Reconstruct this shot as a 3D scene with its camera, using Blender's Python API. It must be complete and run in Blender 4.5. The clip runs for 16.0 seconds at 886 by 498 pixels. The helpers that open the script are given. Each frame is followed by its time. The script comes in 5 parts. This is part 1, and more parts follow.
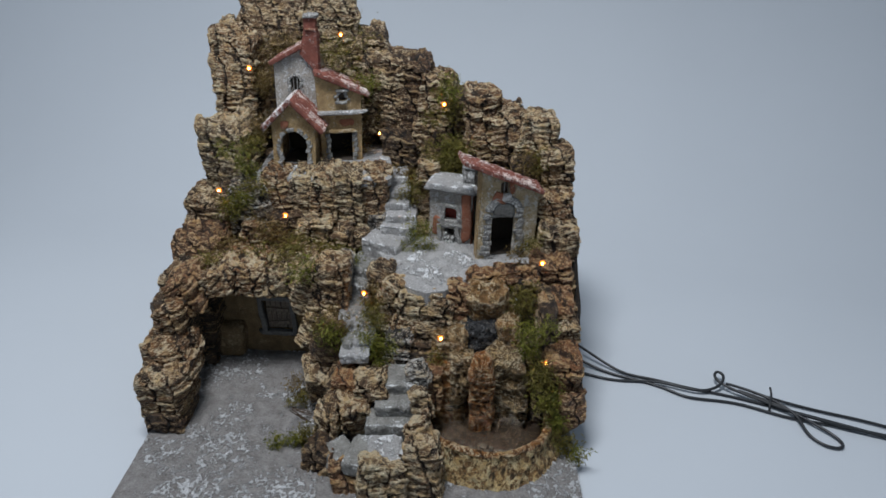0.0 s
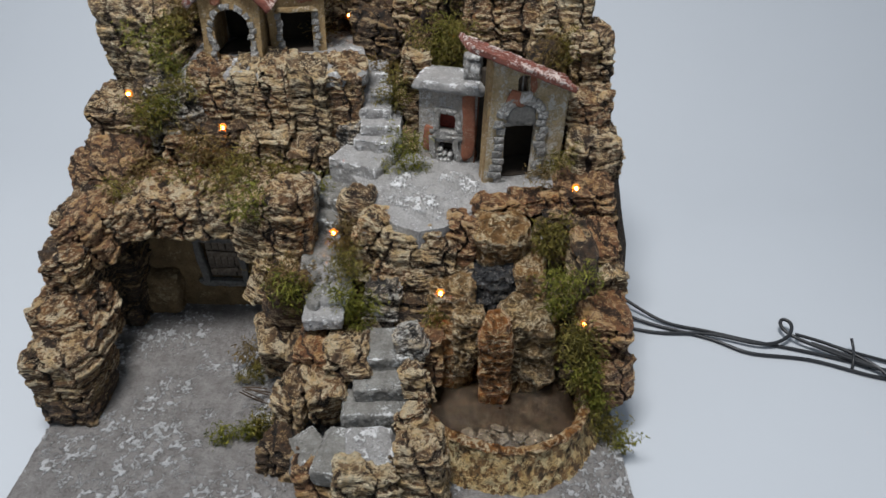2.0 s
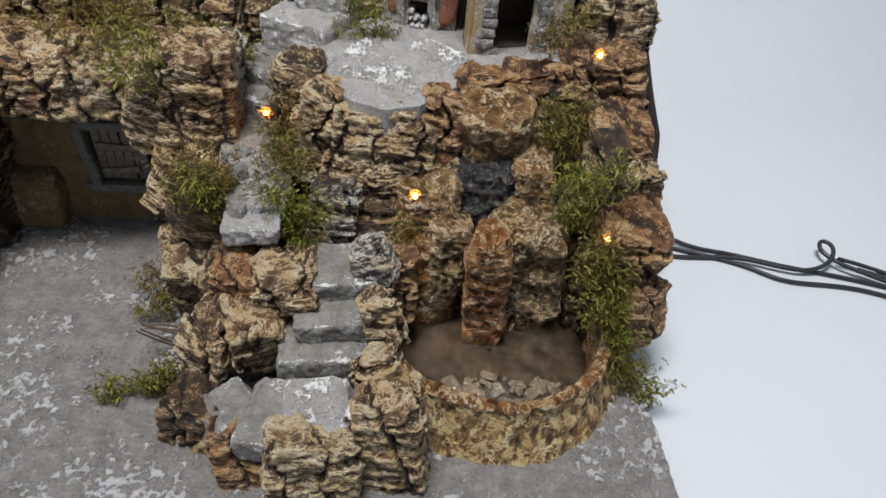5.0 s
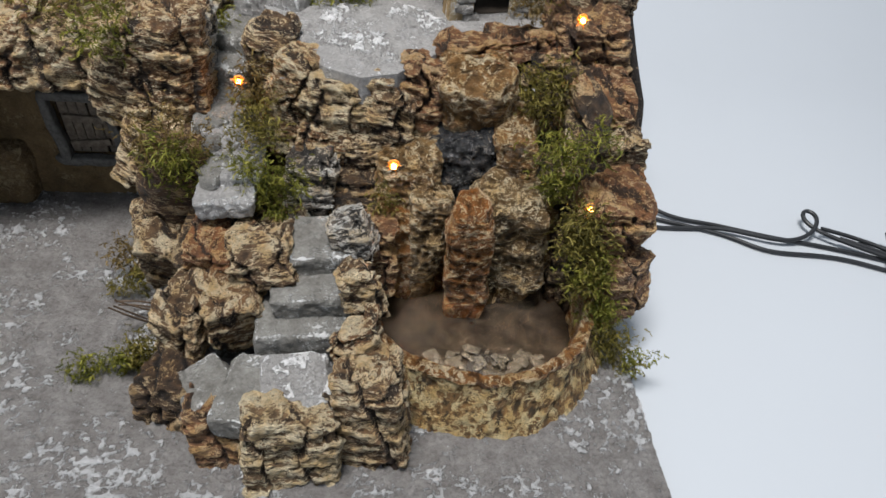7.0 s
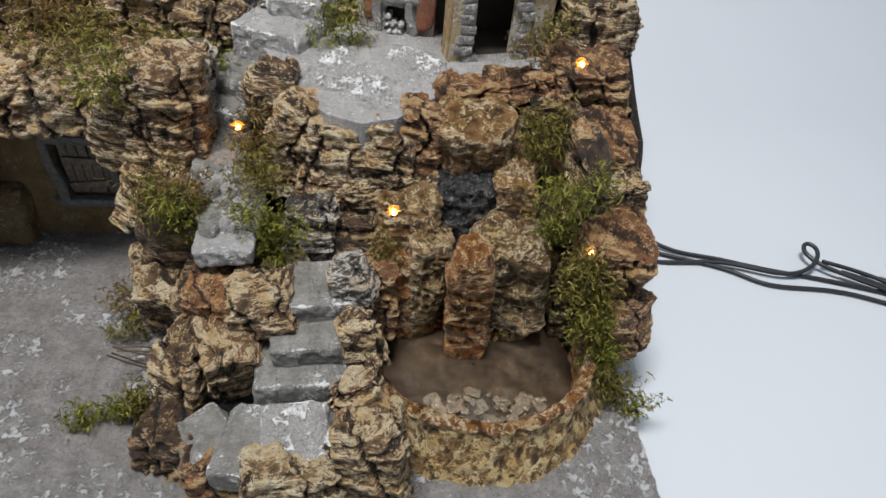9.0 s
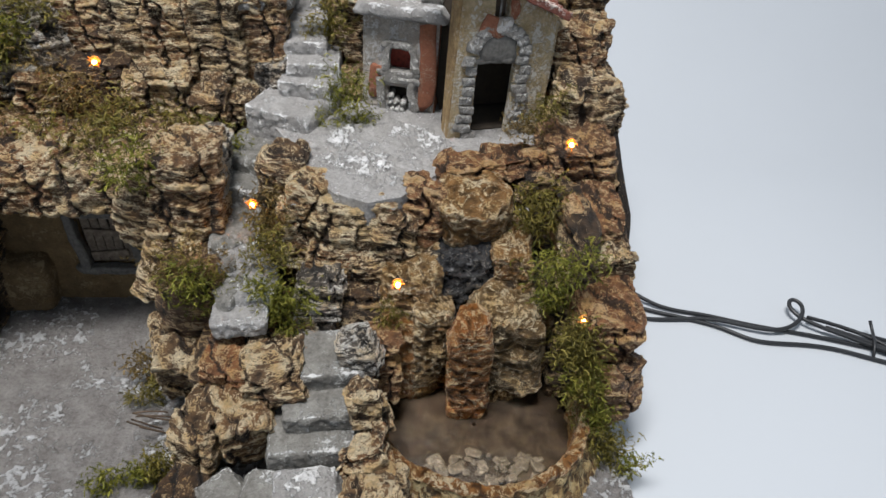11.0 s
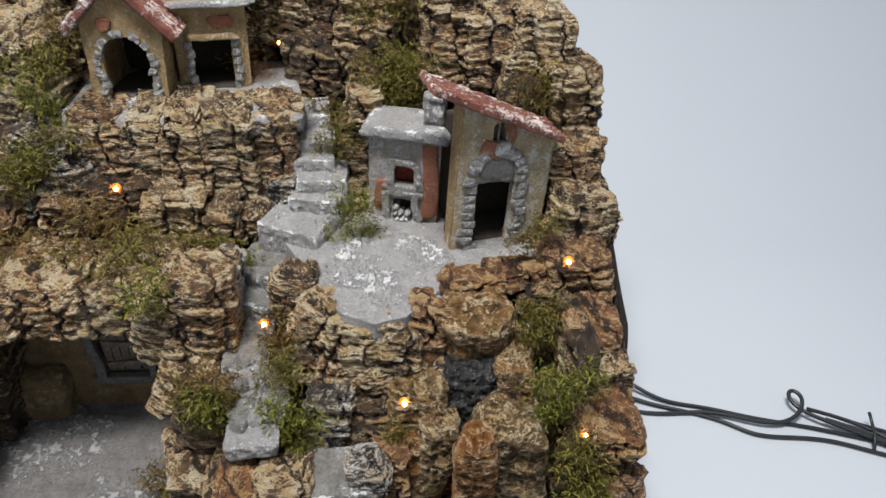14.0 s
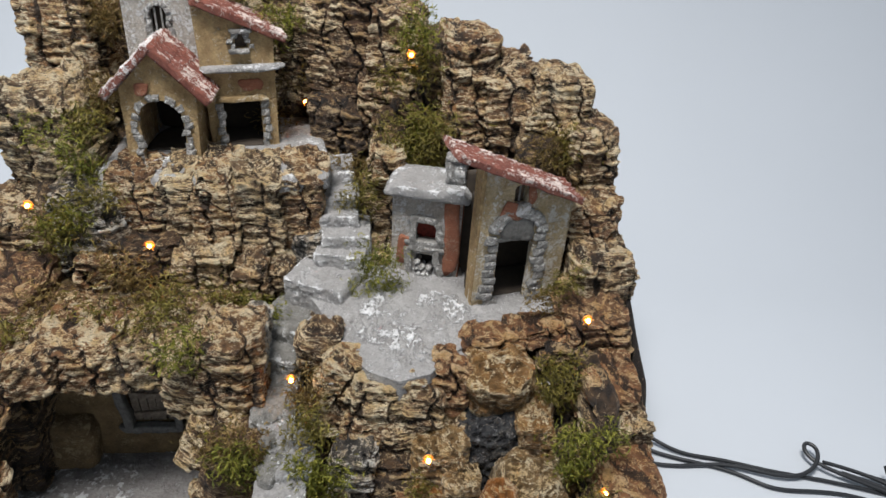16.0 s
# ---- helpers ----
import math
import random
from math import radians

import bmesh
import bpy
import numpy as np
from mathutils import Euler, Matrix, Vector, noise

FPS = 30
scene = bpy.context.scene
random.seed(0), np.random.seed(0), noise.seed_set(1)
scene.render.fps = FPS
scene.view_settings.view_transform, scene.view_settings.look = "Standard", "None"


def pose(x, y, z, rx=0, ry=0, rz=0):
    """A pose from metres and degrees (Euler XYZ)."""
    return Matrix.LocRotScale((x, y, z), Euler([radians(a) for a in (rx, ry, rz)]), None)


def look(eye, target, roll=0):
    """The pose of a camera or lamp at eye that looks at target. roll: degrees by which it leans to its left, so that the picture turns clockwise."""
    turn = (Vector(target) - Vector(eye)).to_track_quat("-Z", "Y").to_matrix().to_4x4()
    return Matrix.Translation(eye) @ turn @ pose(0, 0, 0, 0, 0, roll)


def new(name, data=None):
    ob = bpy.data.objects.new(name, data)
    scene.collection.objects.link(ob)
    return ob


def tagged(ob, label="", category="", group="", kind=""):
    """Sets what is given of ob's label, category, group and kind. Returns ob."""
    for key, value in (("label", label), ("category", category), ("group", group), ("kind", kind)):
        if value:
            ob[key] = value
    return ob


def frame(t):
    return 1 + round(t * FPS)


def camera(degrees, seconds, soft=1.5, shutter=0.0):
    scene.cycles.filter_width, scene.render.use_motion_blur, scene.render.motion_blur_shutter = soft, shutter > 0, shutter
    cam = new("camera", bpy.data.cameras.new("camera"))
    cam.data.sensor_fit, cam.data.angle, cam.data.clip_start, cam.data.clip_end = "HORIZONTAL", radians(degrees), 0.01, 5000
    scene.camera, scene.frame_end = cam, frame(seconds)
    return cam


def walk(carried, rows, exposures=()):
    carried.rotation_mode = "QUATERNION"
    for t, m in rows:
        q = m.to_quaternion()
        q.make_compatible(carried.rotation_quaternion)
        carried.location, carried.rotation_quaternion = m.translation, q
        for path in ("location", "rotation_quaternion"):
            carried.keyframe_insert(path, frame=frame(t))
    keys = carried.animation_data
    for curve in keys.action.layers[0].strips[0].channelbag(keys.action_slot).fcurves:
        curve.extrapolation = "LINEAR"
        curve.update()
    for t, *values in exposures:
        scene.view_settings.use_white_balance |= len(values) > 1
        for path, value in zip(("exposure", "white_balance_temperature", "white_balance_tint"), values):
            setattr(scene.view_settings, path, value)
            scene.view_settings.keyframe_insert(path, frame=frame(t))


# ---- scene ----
cam = camera(68.3, 16.0)
ROWS = [
    (0, 0.0230, -0.0251, 0.5648, 61.67, -1.70, 2.06),
    (0.5, 0.0131, 0.0289, 0.5458, 59.93, -2.02, 1.63),
    (1, 0.0070, 0.0857, 0.5194, 57.92, -2.05, 1.28),
    (1.5, 0.0064, 0.1225, 0.4932, 56.40, -2.03, 0.61),
    (2, 0.0011, 0.1614, 0.4682, 54.47, -1.89, -0.12),
    (2.5, -0.0059, 0.1927, 0.4485, 53.82, -2.18, -0.81),
    (3, -0.0065, 0.2158, 0.4306, 52.93, -2.12, -1.90),
    (3.5, -0.0107, 0.2330, 0.4089, 52.15, -2.42, -2.08),
    (4, -0.0143, 0.2511, 0.3875, 50.92, -3.79, -2.10),
    (4.5, -0.0121, 0.2607, 0.3720, 50.00, -4.41, -2.65),
    (5, -0.0093, 0.2655, 0.3528, 49.31, -4.80, -3.16),
    (7.5, -0.0033, 0.2731, 0.3459, 47.17, -5.14, -4.54),
    (8, -0.0022, 0.2797, 0.3484, 47.52, -5.01, -4.62),
    (8.5, -0.0038, 0.2844, 0.3533, 47.98, -5.00, -4.62),
    (11, -0.0092, 0.2785, 0.3942, 51.58, -4.63, -4.94),
    (11.5, -0.0153, 0.2837, 0.4095, 52.19, -4.82, -4.77),
    (12, -0.0147, 0.2865, 0.4203, 53.16, -4.52, -4.92),
    (12.5, -0.0143, 0.2878, 0.4291, 53.91, -4.13, -5.10),
    (13, -0.0135, 0.2880, 0.4339, 54.61, -3.91, -5.29),
    (13.5, -0.0138, 0.2901, 0.4377, 55.07, -3.82, -5.39),
    (14, -0.0114, 0.2924, 0.4454, 55.63, -3.72, -5.15),
    (14.5, -0.0129, 0.3000, 0.4497, 56.20, -3.70, -4.95),
    (15, -0.0162, 0.3011, 0.4589, 56.79, -3.71, -4.69),
    (15.5, -0.0210, 0.2972, 0.4661, 57.38, -3.71, -4.55),
    (16, -0.0257, 0.2933, 0.4704, 58.16, -3.73, -4.56),
]
walk(cam, [(t, pose(x, y, z, rx, ry, rz)) for t, x, y, z, rx, ry, rz in ROWS], [(0, -0.45, 5800, 8), (1.5, -0.26, 6050, 9), (3.0, 0.0, 6200, 10), (4.5, 0.17, 6250, 10), (16, 0.17, 6250, 10)])

# ---- light: a daylit light tent, soft from above and in front ----
world = bpy.data.worlds.new("tent_light")
scene.world = world
world.use_nodes = True
wn = world.node_tree.nodes
wn["Background"].inputs[0].default_value = (0.80, 0.89, 1.0, 1)
wn["Background"].inputs[1].default_value = 0.40


def area_lamp(name, eye, target, size, watts, colour):
    data = bpy.data.lights.new(name, "AREA")
    data.shape, data.size, data.size_y, data.energy, data.color = "RECTANGLE", size[0], size[1], watts, colour
    ob = new(name, data)
    ob.matrix_world = look(eye, target)
    return ob


area_lamp("softbox_lamp", (-0.26, 0.38, 1.75), (-0.07, 0.76, 0.1), (0.50, 0.42), 46.0, (1.0, 0.955, 0.90))


# ---- materials ----
def material(name):
    m = bpy.data.materials.new(name)
    m.use_nodes = True
    nt = m.node_tree
    return m, nt, nt.nodes, nt.links, nt.nodes["Principled BSDF"]


def tex_noise(nt, scale, detail=4.0, rough=0.6, stretch=(1, 1, 1), twist=0.0):
    tc = nt.nodes.new("ShaderNodeTexCoord")
    mp = nt.nodes.new("ShaderNodeMapping")
    mp.inputs["Scale"].default_value = stretch
    nt.links.new(tc.outputs["Object"], mp.inputs[0])
    n = nt.nodes.new("ShaderNodeTexNoise")
    n.inputs["Scale"].default_value, n.inputs["Detail"].default_value, n.inputs["Roughness"].default_value = scale, detail, rough
    n.inputs["Distortion"].default_value = twist
    nt.links.new(mp.outputs[0], n.inputs["Vector"])
    return n.outputs["Fac"]


def wrinkle(nt, scale, sharp=6.0, detail=3.0, stretch=(1, 1, 1), twist=0.8):
    """Thin winding ridges: 1 along the lines where a noise passes its middle, 0 away from them."""
    n = tex_noise(nt, scale, detail, 0.6, stretch, twist)
    away = calc(nt, "ABSOLUTE", calc(nt, "SUBTRACT", n, 0.5), 0.0)
    return calc(nt, "SUBTRACT", 1.0, calc(nt, "MULTIPLY", away, sharp), True)


def ramp(nt, fac, *stops):
    r = nt.nodes.new("ShaderNodeValToRGB")
    el = r.color_ramp.elements
    while len(el) < len(stops):
        el.new(0.5)
    for e, (p, c) in zip(el, stops):
        e.position = p
        e.color = (*c, 1) if not isinstance(c, (int, float)) else (c, c, c, 1)
    nt.links.new(fac, r.inputs[0])
    return r.outputs[0]


def mix(nt, fac, a, b, mode="MIX"):
    m = nt.nodes.new("ShaderNodeMix")
    m.data_type, m.blend_type = "RGBA", mode
    for sock, v in ((m.inputs[0], fac), (m.inputs[6], a), (m.inputs[7], b)):
        if isinstance(v, bpy.types.NodeSocket):
            nt.links.new(v, sock)
        elif isinstance(v, (int, float)):
            sock.default_value = v if sock == m.inputs[0] else (v, v, v, 1)
        else:
            sock.default_value = (*v, 1)
    return m.outputs[2]


def calc(nt, op, a, b, clamp=False):
    m = nt.nodes.new("ShaderNodeMath")
    m.operation, m.use_clamp = op, clamp
    for sock, v in zip(m.inputs, (a, b)):
        if isinstance(v, bpy.types.NodeSocket):
            nt.links.new(v, sock)
        else:
            sock.default_value = v
    return m.outputs[0]


def bump(nt, bsdf, height, depth, strength=1.0):
    b = nt.nodes.new("ShaderNodeBump")
    b.inputs["Distance"].default_value, b.inputs["Strength"].default_value = depth, strength
    nt.links.new(height, b.inputs["Height"])
    nt.links.new(b.outputs[0], bsdf.inputs["Normal"])


def attribute(nt, name):
    a = nt.nodes.new("ShaderNodeAttribute")
    a.attribute_name = name
    return a.outputs["Fac"]


def object_random(nt):
    return nt.nodes.new("ShaderNodeObjectInfo").outputs["Random"]


def cork(name, dark, mid, pale, brush=0.5, gloss=0.62, lamina=1.0):
    """Cork bark: brown body, shade painted dark into cracks, and pale paint dry-brushed over ridges and the lips of
    layers, which also paints them as lit.
    """
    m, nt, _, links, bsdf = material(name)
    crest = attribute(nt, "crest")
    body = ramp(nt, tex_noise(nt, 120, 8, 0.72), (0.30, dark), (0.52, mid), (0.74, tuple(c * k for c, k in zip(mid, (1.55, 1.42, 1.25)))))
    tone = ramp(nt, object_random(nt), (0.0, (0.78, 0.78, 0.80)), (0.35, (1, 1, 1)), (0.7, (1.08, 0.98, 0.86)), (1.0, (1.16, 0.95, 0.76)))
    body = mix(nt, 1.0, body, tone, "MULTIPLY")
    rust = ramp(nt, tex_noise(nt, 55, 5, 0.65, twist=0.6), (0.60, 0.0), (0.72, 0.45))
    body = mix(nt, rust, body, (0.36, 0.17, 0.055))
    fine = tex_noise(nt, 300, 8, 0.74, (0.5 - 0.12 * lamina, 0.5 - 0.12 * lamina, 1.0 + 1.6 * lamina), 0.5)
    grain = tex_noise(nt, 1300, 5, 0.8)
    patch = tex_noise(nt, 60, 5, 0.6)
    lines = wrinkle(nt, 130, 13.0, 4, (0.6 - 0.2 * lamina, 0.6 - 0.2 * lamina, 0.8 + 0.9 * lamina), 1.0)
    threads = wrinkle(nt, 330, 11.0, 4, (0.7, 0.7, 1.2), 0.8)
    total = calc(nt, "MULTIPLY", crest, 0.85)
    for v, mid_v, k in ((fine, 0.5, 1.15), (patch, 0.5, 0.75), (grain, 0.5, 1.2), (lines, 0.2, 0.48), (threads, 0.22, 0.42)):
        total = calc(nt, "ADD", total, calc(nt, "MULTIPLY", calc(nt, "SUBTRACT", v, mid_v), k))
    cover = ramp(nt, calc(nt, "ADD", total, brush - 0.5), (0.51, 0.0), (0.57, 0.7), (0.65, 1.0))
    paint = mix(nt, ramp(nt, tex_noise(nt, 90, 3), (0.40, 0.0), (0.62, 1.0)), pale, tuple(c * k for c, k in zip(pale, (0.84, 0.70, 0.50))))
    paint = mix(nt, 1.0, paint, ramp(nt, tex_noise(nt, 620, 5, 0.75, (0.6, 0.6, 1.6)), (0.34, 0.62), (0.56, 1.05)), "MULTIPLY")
    # low crest takes the dark tone, so crevice shade is painted into the colour
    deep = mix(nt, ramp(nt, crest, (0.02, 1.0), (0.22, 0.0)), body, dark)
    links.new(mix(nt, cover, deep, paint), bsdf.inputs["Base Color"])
    bsdf.inputs["Roughness"].default_value = gloss
    height = calc(nt, "ADD", fine, calc(nt, "MULTIPLY", grain, 0.45))
    height = calc(nt, "ADD", height, calc(nt, "MULTIPLY", lines, 0.30))
    height = calc(nt, "ADD", height, calc(nt, "MULTIPLY", threads, 0.22))
    bump(nt, bsdf, height, 0.0078, 1.0)
    return m


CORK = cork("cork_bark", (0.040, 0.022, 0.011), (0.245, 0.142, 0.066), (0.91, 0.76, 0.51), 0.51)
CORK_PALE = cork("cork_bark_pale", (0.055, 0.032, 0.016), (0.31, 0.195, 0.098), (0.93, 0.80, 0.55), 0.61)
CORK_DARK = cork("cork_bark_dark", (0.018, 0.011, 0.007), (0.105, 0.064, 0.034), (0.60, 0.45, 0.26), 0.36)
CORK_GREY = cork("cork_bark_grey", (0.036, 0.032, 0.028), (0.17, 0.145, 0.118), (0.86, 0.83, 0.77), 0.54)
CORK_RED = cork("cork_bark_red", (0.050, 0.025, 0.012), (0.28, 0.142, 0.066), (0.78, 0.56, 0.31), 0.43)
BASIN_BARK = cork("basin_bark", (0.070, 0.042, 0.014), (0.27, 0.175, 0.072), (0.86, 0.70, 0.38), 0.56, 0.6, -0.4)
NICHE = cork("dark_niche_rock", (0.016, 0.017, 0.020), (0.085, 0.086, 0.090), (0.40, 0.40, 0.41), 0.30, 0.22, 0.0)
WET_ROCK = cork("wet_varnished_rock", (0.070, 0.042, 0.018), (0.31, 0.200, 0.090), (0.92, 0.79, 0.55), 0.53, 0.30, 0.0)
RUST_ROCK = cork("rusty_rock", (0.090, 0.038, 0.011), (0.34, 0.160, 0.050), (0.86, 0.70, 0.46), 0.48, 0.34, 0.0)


def plaster(name, low, high, white, amount, scale=140, depth=0.0012, rough=0.85, patches=40):
    """Painted gritty plaster with torn pale flakes and dirt."""
    m, nt, _, links, bsdf = material(name)
    body = ramp(nt, tex_noise(nt, 75, 8, 0.7), (0.32, low), (0.66, high))
    dirt = ramp(nt, tex_noise(nt, 420, 6, 0.75), (0.32, 0.55), (0.55, 1.0))
    body = mix(nt, 0.8, body, dirt, "MULTIPLY")
    flake = tex_noise(nt, scale * 1.8, 6, 0.66, twist=1.2)
    patch = tex_noise(nt, patches, 4)
    torn = wrinkle(nt, scale * 1.5, 8.0, 3, twist=1.5)
    total = calc(nt, "ADD", calc(nt, "MULTIPLY", calc(nt, "SUBTRACT", flake, 0.5), 1.8), calc(nt, "MULTIPLY", calc(nt, "SUBTRACT", patch, 0.5), 1.5))
    total = calc(nt, "ADD", total, calc(nt, "MULTIPLY", attribute(nt, "crest"), 0.62))
    total = calc(nt, "ADD", total, calc(nt, "MULTIPLY", torn, 0.16))
    cover = ramp(nt, calc(nt, "ADD", total, amount), (0.27, 0.0), (0.36, 0.6), (0.50, 1.0))
    links.new(mix(nt, cover, body, white), bsdf.inputs["Base Color"])
    bsdf.inputs["Roughness"].default_value = rough
    height = calc(nt, "ADD", calc(nt, "MULTIPLY", cover, 0.5), tex_noise(nt, 700, 6, 0.75))
    bump(nt, bsdf, calc(nt, "ADD", height, calc(nt, "MULTIPLY", flake, 0.6)), depth, 1.0)
    return m


FLOOR_GREY = plaster("courtyard_plaster", (0.25, 0.23, 0.215), (0.47, 0.445, 0.43), (0.80, 0.80, 0.805), -0.10, 150, 0.006, 0.8, 70)
SNOWY = plaster("whitened_plaster", (0.34, 0.325, 0.315), (0.55, 0.54, 0.53), (0.97, 0.97, 0.97), -0.02, 130, 0.004, 0.8, 60)
STEP_GREY = plaster("step_plaster", (0.17, 0.160, 0.142), (0.42, 0.41, 0.38), (0.90, 0.90, 0.89), -0.06, 160, 0.004)
STONE_GREY = plaster("grey_stone_paint", (0.20, 0.19, 0.175), (0.44, 0.425, 0.40), (0.84, 0.83, 0.81), -0.03, 180, 0.003)
WALL_OCHRE = plaster("ochre_house_plaster", (0.33, 0.205, 0.085), (0.68, 0.49, 0.245), (0.80, 0.70, 0.52), 0.0, 150, 0.004, 0.85, 70)
WALL_PALE = plaster("pale_house_plaster", (0.48, 0.34, 0.165), (0.80, 0.67, 0.43), (0.88, 0.84, 0.76), 0.18, 150, 0.005, 0.85, 70)
WALL_WHITE = plaster("whitewashed_plaster", (0.50, 0.43, 0.36), (0.78, 0.73, 0.66), (0.95, 0.94, 0.93), 0.18, 130, 0.007, 0.85, 50)
CAVE_WALL = plaster("cave_ochre_plaster", (0.16, 0.10, 0.045), (0.36, 0.25, 0.12), (0.46, 0.35, 0.20), -0.05, 120, 0.003)
BRICK_RED = plaster("bare_brick_red", (0.24, 0.085, 0.045), (0.38, 0.15, 0.08), (0.55, 0.40, 0.30), -0.08, 260, 0.002)
ROOF_RED = plaster("tile_red_paint", (0.17, 0.050, 0.034), (0.33, 0.108, 0.070), (0.82, 0.70, 0.64), -0.06, 160, 0.003)
ROOF_PALE = plaster("whitened_tile_paint", (0.20, 0.065, 0.045), (0.36, 0.13, 0.09), (0.88, 0.84, 0.82), 0.16, 160, 0.003)


def plain(name, colour, rough, metal=0.0, vary=0.25, scale=200, depth=0.0003):
    m, nt, _, links, bsdf = material(name)
    a, b = (tuple(c * k for c in colour) for k in (1 - vary, 1 + vary))
    n = tex_noise(nt, scale, 4)
    links.new(ramp(nt, n, (0.3, a), (0.7, b)), bsdf.inputs["Base Color"])
    bsdf.inputs["Roughness"].default_value, bsdf.inputs["Metallic"].default_value = rough, metal
    bump(nt, bsdf, n, depth, 0.6)
    return m


# near-black colour that stands in for shade behind openings
PAINTED_SHADE = plain("painted_interior_shade", (0.035, 0.026, 0.018), 0.9)
OLD_WOOD = plain("old_wood", (0.085, 0.058, 0.038), 0.75, 0, 0.5, 300)
SHUTTER_WOOD = plain("grey_shutter_wood", (0.15, 0.12, 0.09), 0.8, 0, 0.5, 260)
BLACK_RUBBER = plain("black_cable_rubber", (0.012, 0.013, 0.015), 0.42, 0, 0.2, 400)
LINEN = plain("white_backdrop_cloth", (0.39, 0.415, 0.445), 0.9, 0, 0.012, 3, 0.002)
BOARD_EDGE = plain("board_edge", (0.20, 0.18, 0.16), 0.8)
PEBBLE = plain("pale_pebble", (0.095, 0.086, 0.072), 0.4, 0, 0.6, 400)
FRAME_GREY = plain("dark_frame_paint", (0.12, 0.115, 0.105), 0.8, 0, 0.4, 300, 0.0008)
EMBER = plain("ember_red", (0.30, 0.05, 0.03), 0.7, 0, 0.5, 400)


def foliage(name, a, b, c):
    m, nt, _, links, bsdf = material(name)
    g = nt.nodes.new("ShaderNodeNewGeometry").outputs["Random Per Island"]
    colour = ramp(nt, g, (0.0, a), (0.5, b), (1.0, c))
    links.new(colour, bsdf.inputs["Base Color"])
    bsdf.inputs["Roughness"].default_value = 0.65
    thin = nt.nodes.new("ShaderNodeBsdfTranslucent")
    links.new(colour, thin.inputs["Color"])
    blend = nt.nodes.new("ShaderNodeMixShader")
    blend.inputs[0].default_value = 0.35
    links.new(bsdf.outputs[0], blend.inputs[1])
    links.new(thin.outputs[0], blend.inputs[2])
    links.new(blend.outputs[0], nt.nodes["Material Output"].inputs["Surface"])
    return m


MOSS_GREEN = foliage("green_moss", (0.075, 0.085, 0.010), (0.20, 0.205, 0.022), (0.36, 0.34, 0.055))
MOSS_OLIVE = foliage("olive_moss", (0.070, 0.062, 0.010), (0.19, 0.16, 0.026), (0.33, 0.27, 0.06))
MOSS_BROWN = foliage("dry_moss", (0.080, 0.048, 0.012), (0.20, 0.135, 0.034), (0.34, 0.24, 0.085))


def glowing(name, colour, strength):
    m, nt, _, links, bsdf = material(name)
    bsdf.inputs["Base Color"].default_value = (*colour, 1)
    bsdf.inputs["Emission Color"].default_value = (*colour, 1)
    bsdf.inputs["Emission Strength"].default_value = strength
    return m


BULB = glowing("amber_bulb", (1.0, 0.33, 0.04), 60.0)
AMBER = plain("amber_plastic", (0.85, 0.33, 0.05), 0.4, 0, 0.1)


def water_material():
    m, nt, _, links, bsdf = material("still_water")
    bsdf.inputs["Base Color"].default_value = (0.62, 0.52, 0.40, 1)
    bsdf.inputs["Roughness"].default_value = 0.03
    bsdf.inputs["IOR"].default_value = 1.33
    bsdf.inputs["Transmission Weight"].default_value = 1.0
    bump(nt, bsdf, tex_noise(nt, 60, 2), 0.0006, 0.6)
    return m


WATER = water_material()


# ---- shape builders ----
def hash01(ix, iy, iz, seed):
    h = (ix * 374761393 + iy * 668265263 + iz * 2147483647 + seed * 1274126177) & 0xFFFFFFFF
    h = ((h ^ (h >> 13)) * 1274126177) & 0xFFFFFFFF
    h = ((h ^ (h >> 16)) * 2246822519) & 0xFFFFFFFF
    return ((h ^ (h >> 15)) & 0xFFFFFF) / float(0xFFFFFF)


def vnoise(p, freq, seed=0):
    """Smooth value noise from -1 to 1 at the rows of p; freq: one number or three."""
    q = p * np.asarray(freq, float) + 1000.0
    i = np.floor(q).astype(np.int64)
    f = q - i
    f = f * f * (3 - 2 * f)
    out = 0.0
    for dx in (0, 1):
        for dy in (0, 1):
            for dz in (0, 1):
                wgt = (f[:, 0] if dx else 1 - f[:, 0]) * (f[:, 1] if dy else 1 - f[:, 1]) * (f[:, 2] if dz else 1 - f[:, 2])
                out = out + wgt * hash01(i[:, 0] + dx, i[:, 1] + dy, i[:, 2] + dz, seed)
    return out * 2 - 1


def cube_grid(nx, ny, nz):
    """A cube from -1 to 1 cut into nx x ny x nz cells on its faces, as points and quads."""
    pts, quads, base = [], [], 0
    for axis, (na, nb) in ((0, (ny, nz)), (1, (nz, nx)), (2, (nx, ny))):
        for side in (-1, 1):
            a, b = np.meshgrid(np.linspace(-1, 1, na + 1), np.linspace(-1, 1, nb + 1), indexing="ij")
            g = np.zeros((a.size, 3))
            g[:, axis], g[:, (axis + 1) % 3], g[:, (axis + 2) % 3] = side, a.ravel(), b.ravel()
            k = np.arange(a.size).reshape(a.shape) + base
            q = np.stack([k[:-1, :-1], k[1:, :-1], k[1:, 1:], k[:-1, 1:]], -1).reshape(-1, 4)
            quads.append(q if side > 0 else q[:, ::-1])
            pts.append(g)
            base += a.size
    p, q = np.concatenate(pts), np.concatenate(quads)
    _, first, back = np.unique(np.round(p, 5), axis=0, return_index=True, return_inverse=True)
    return p[first], back.ravel()[q]


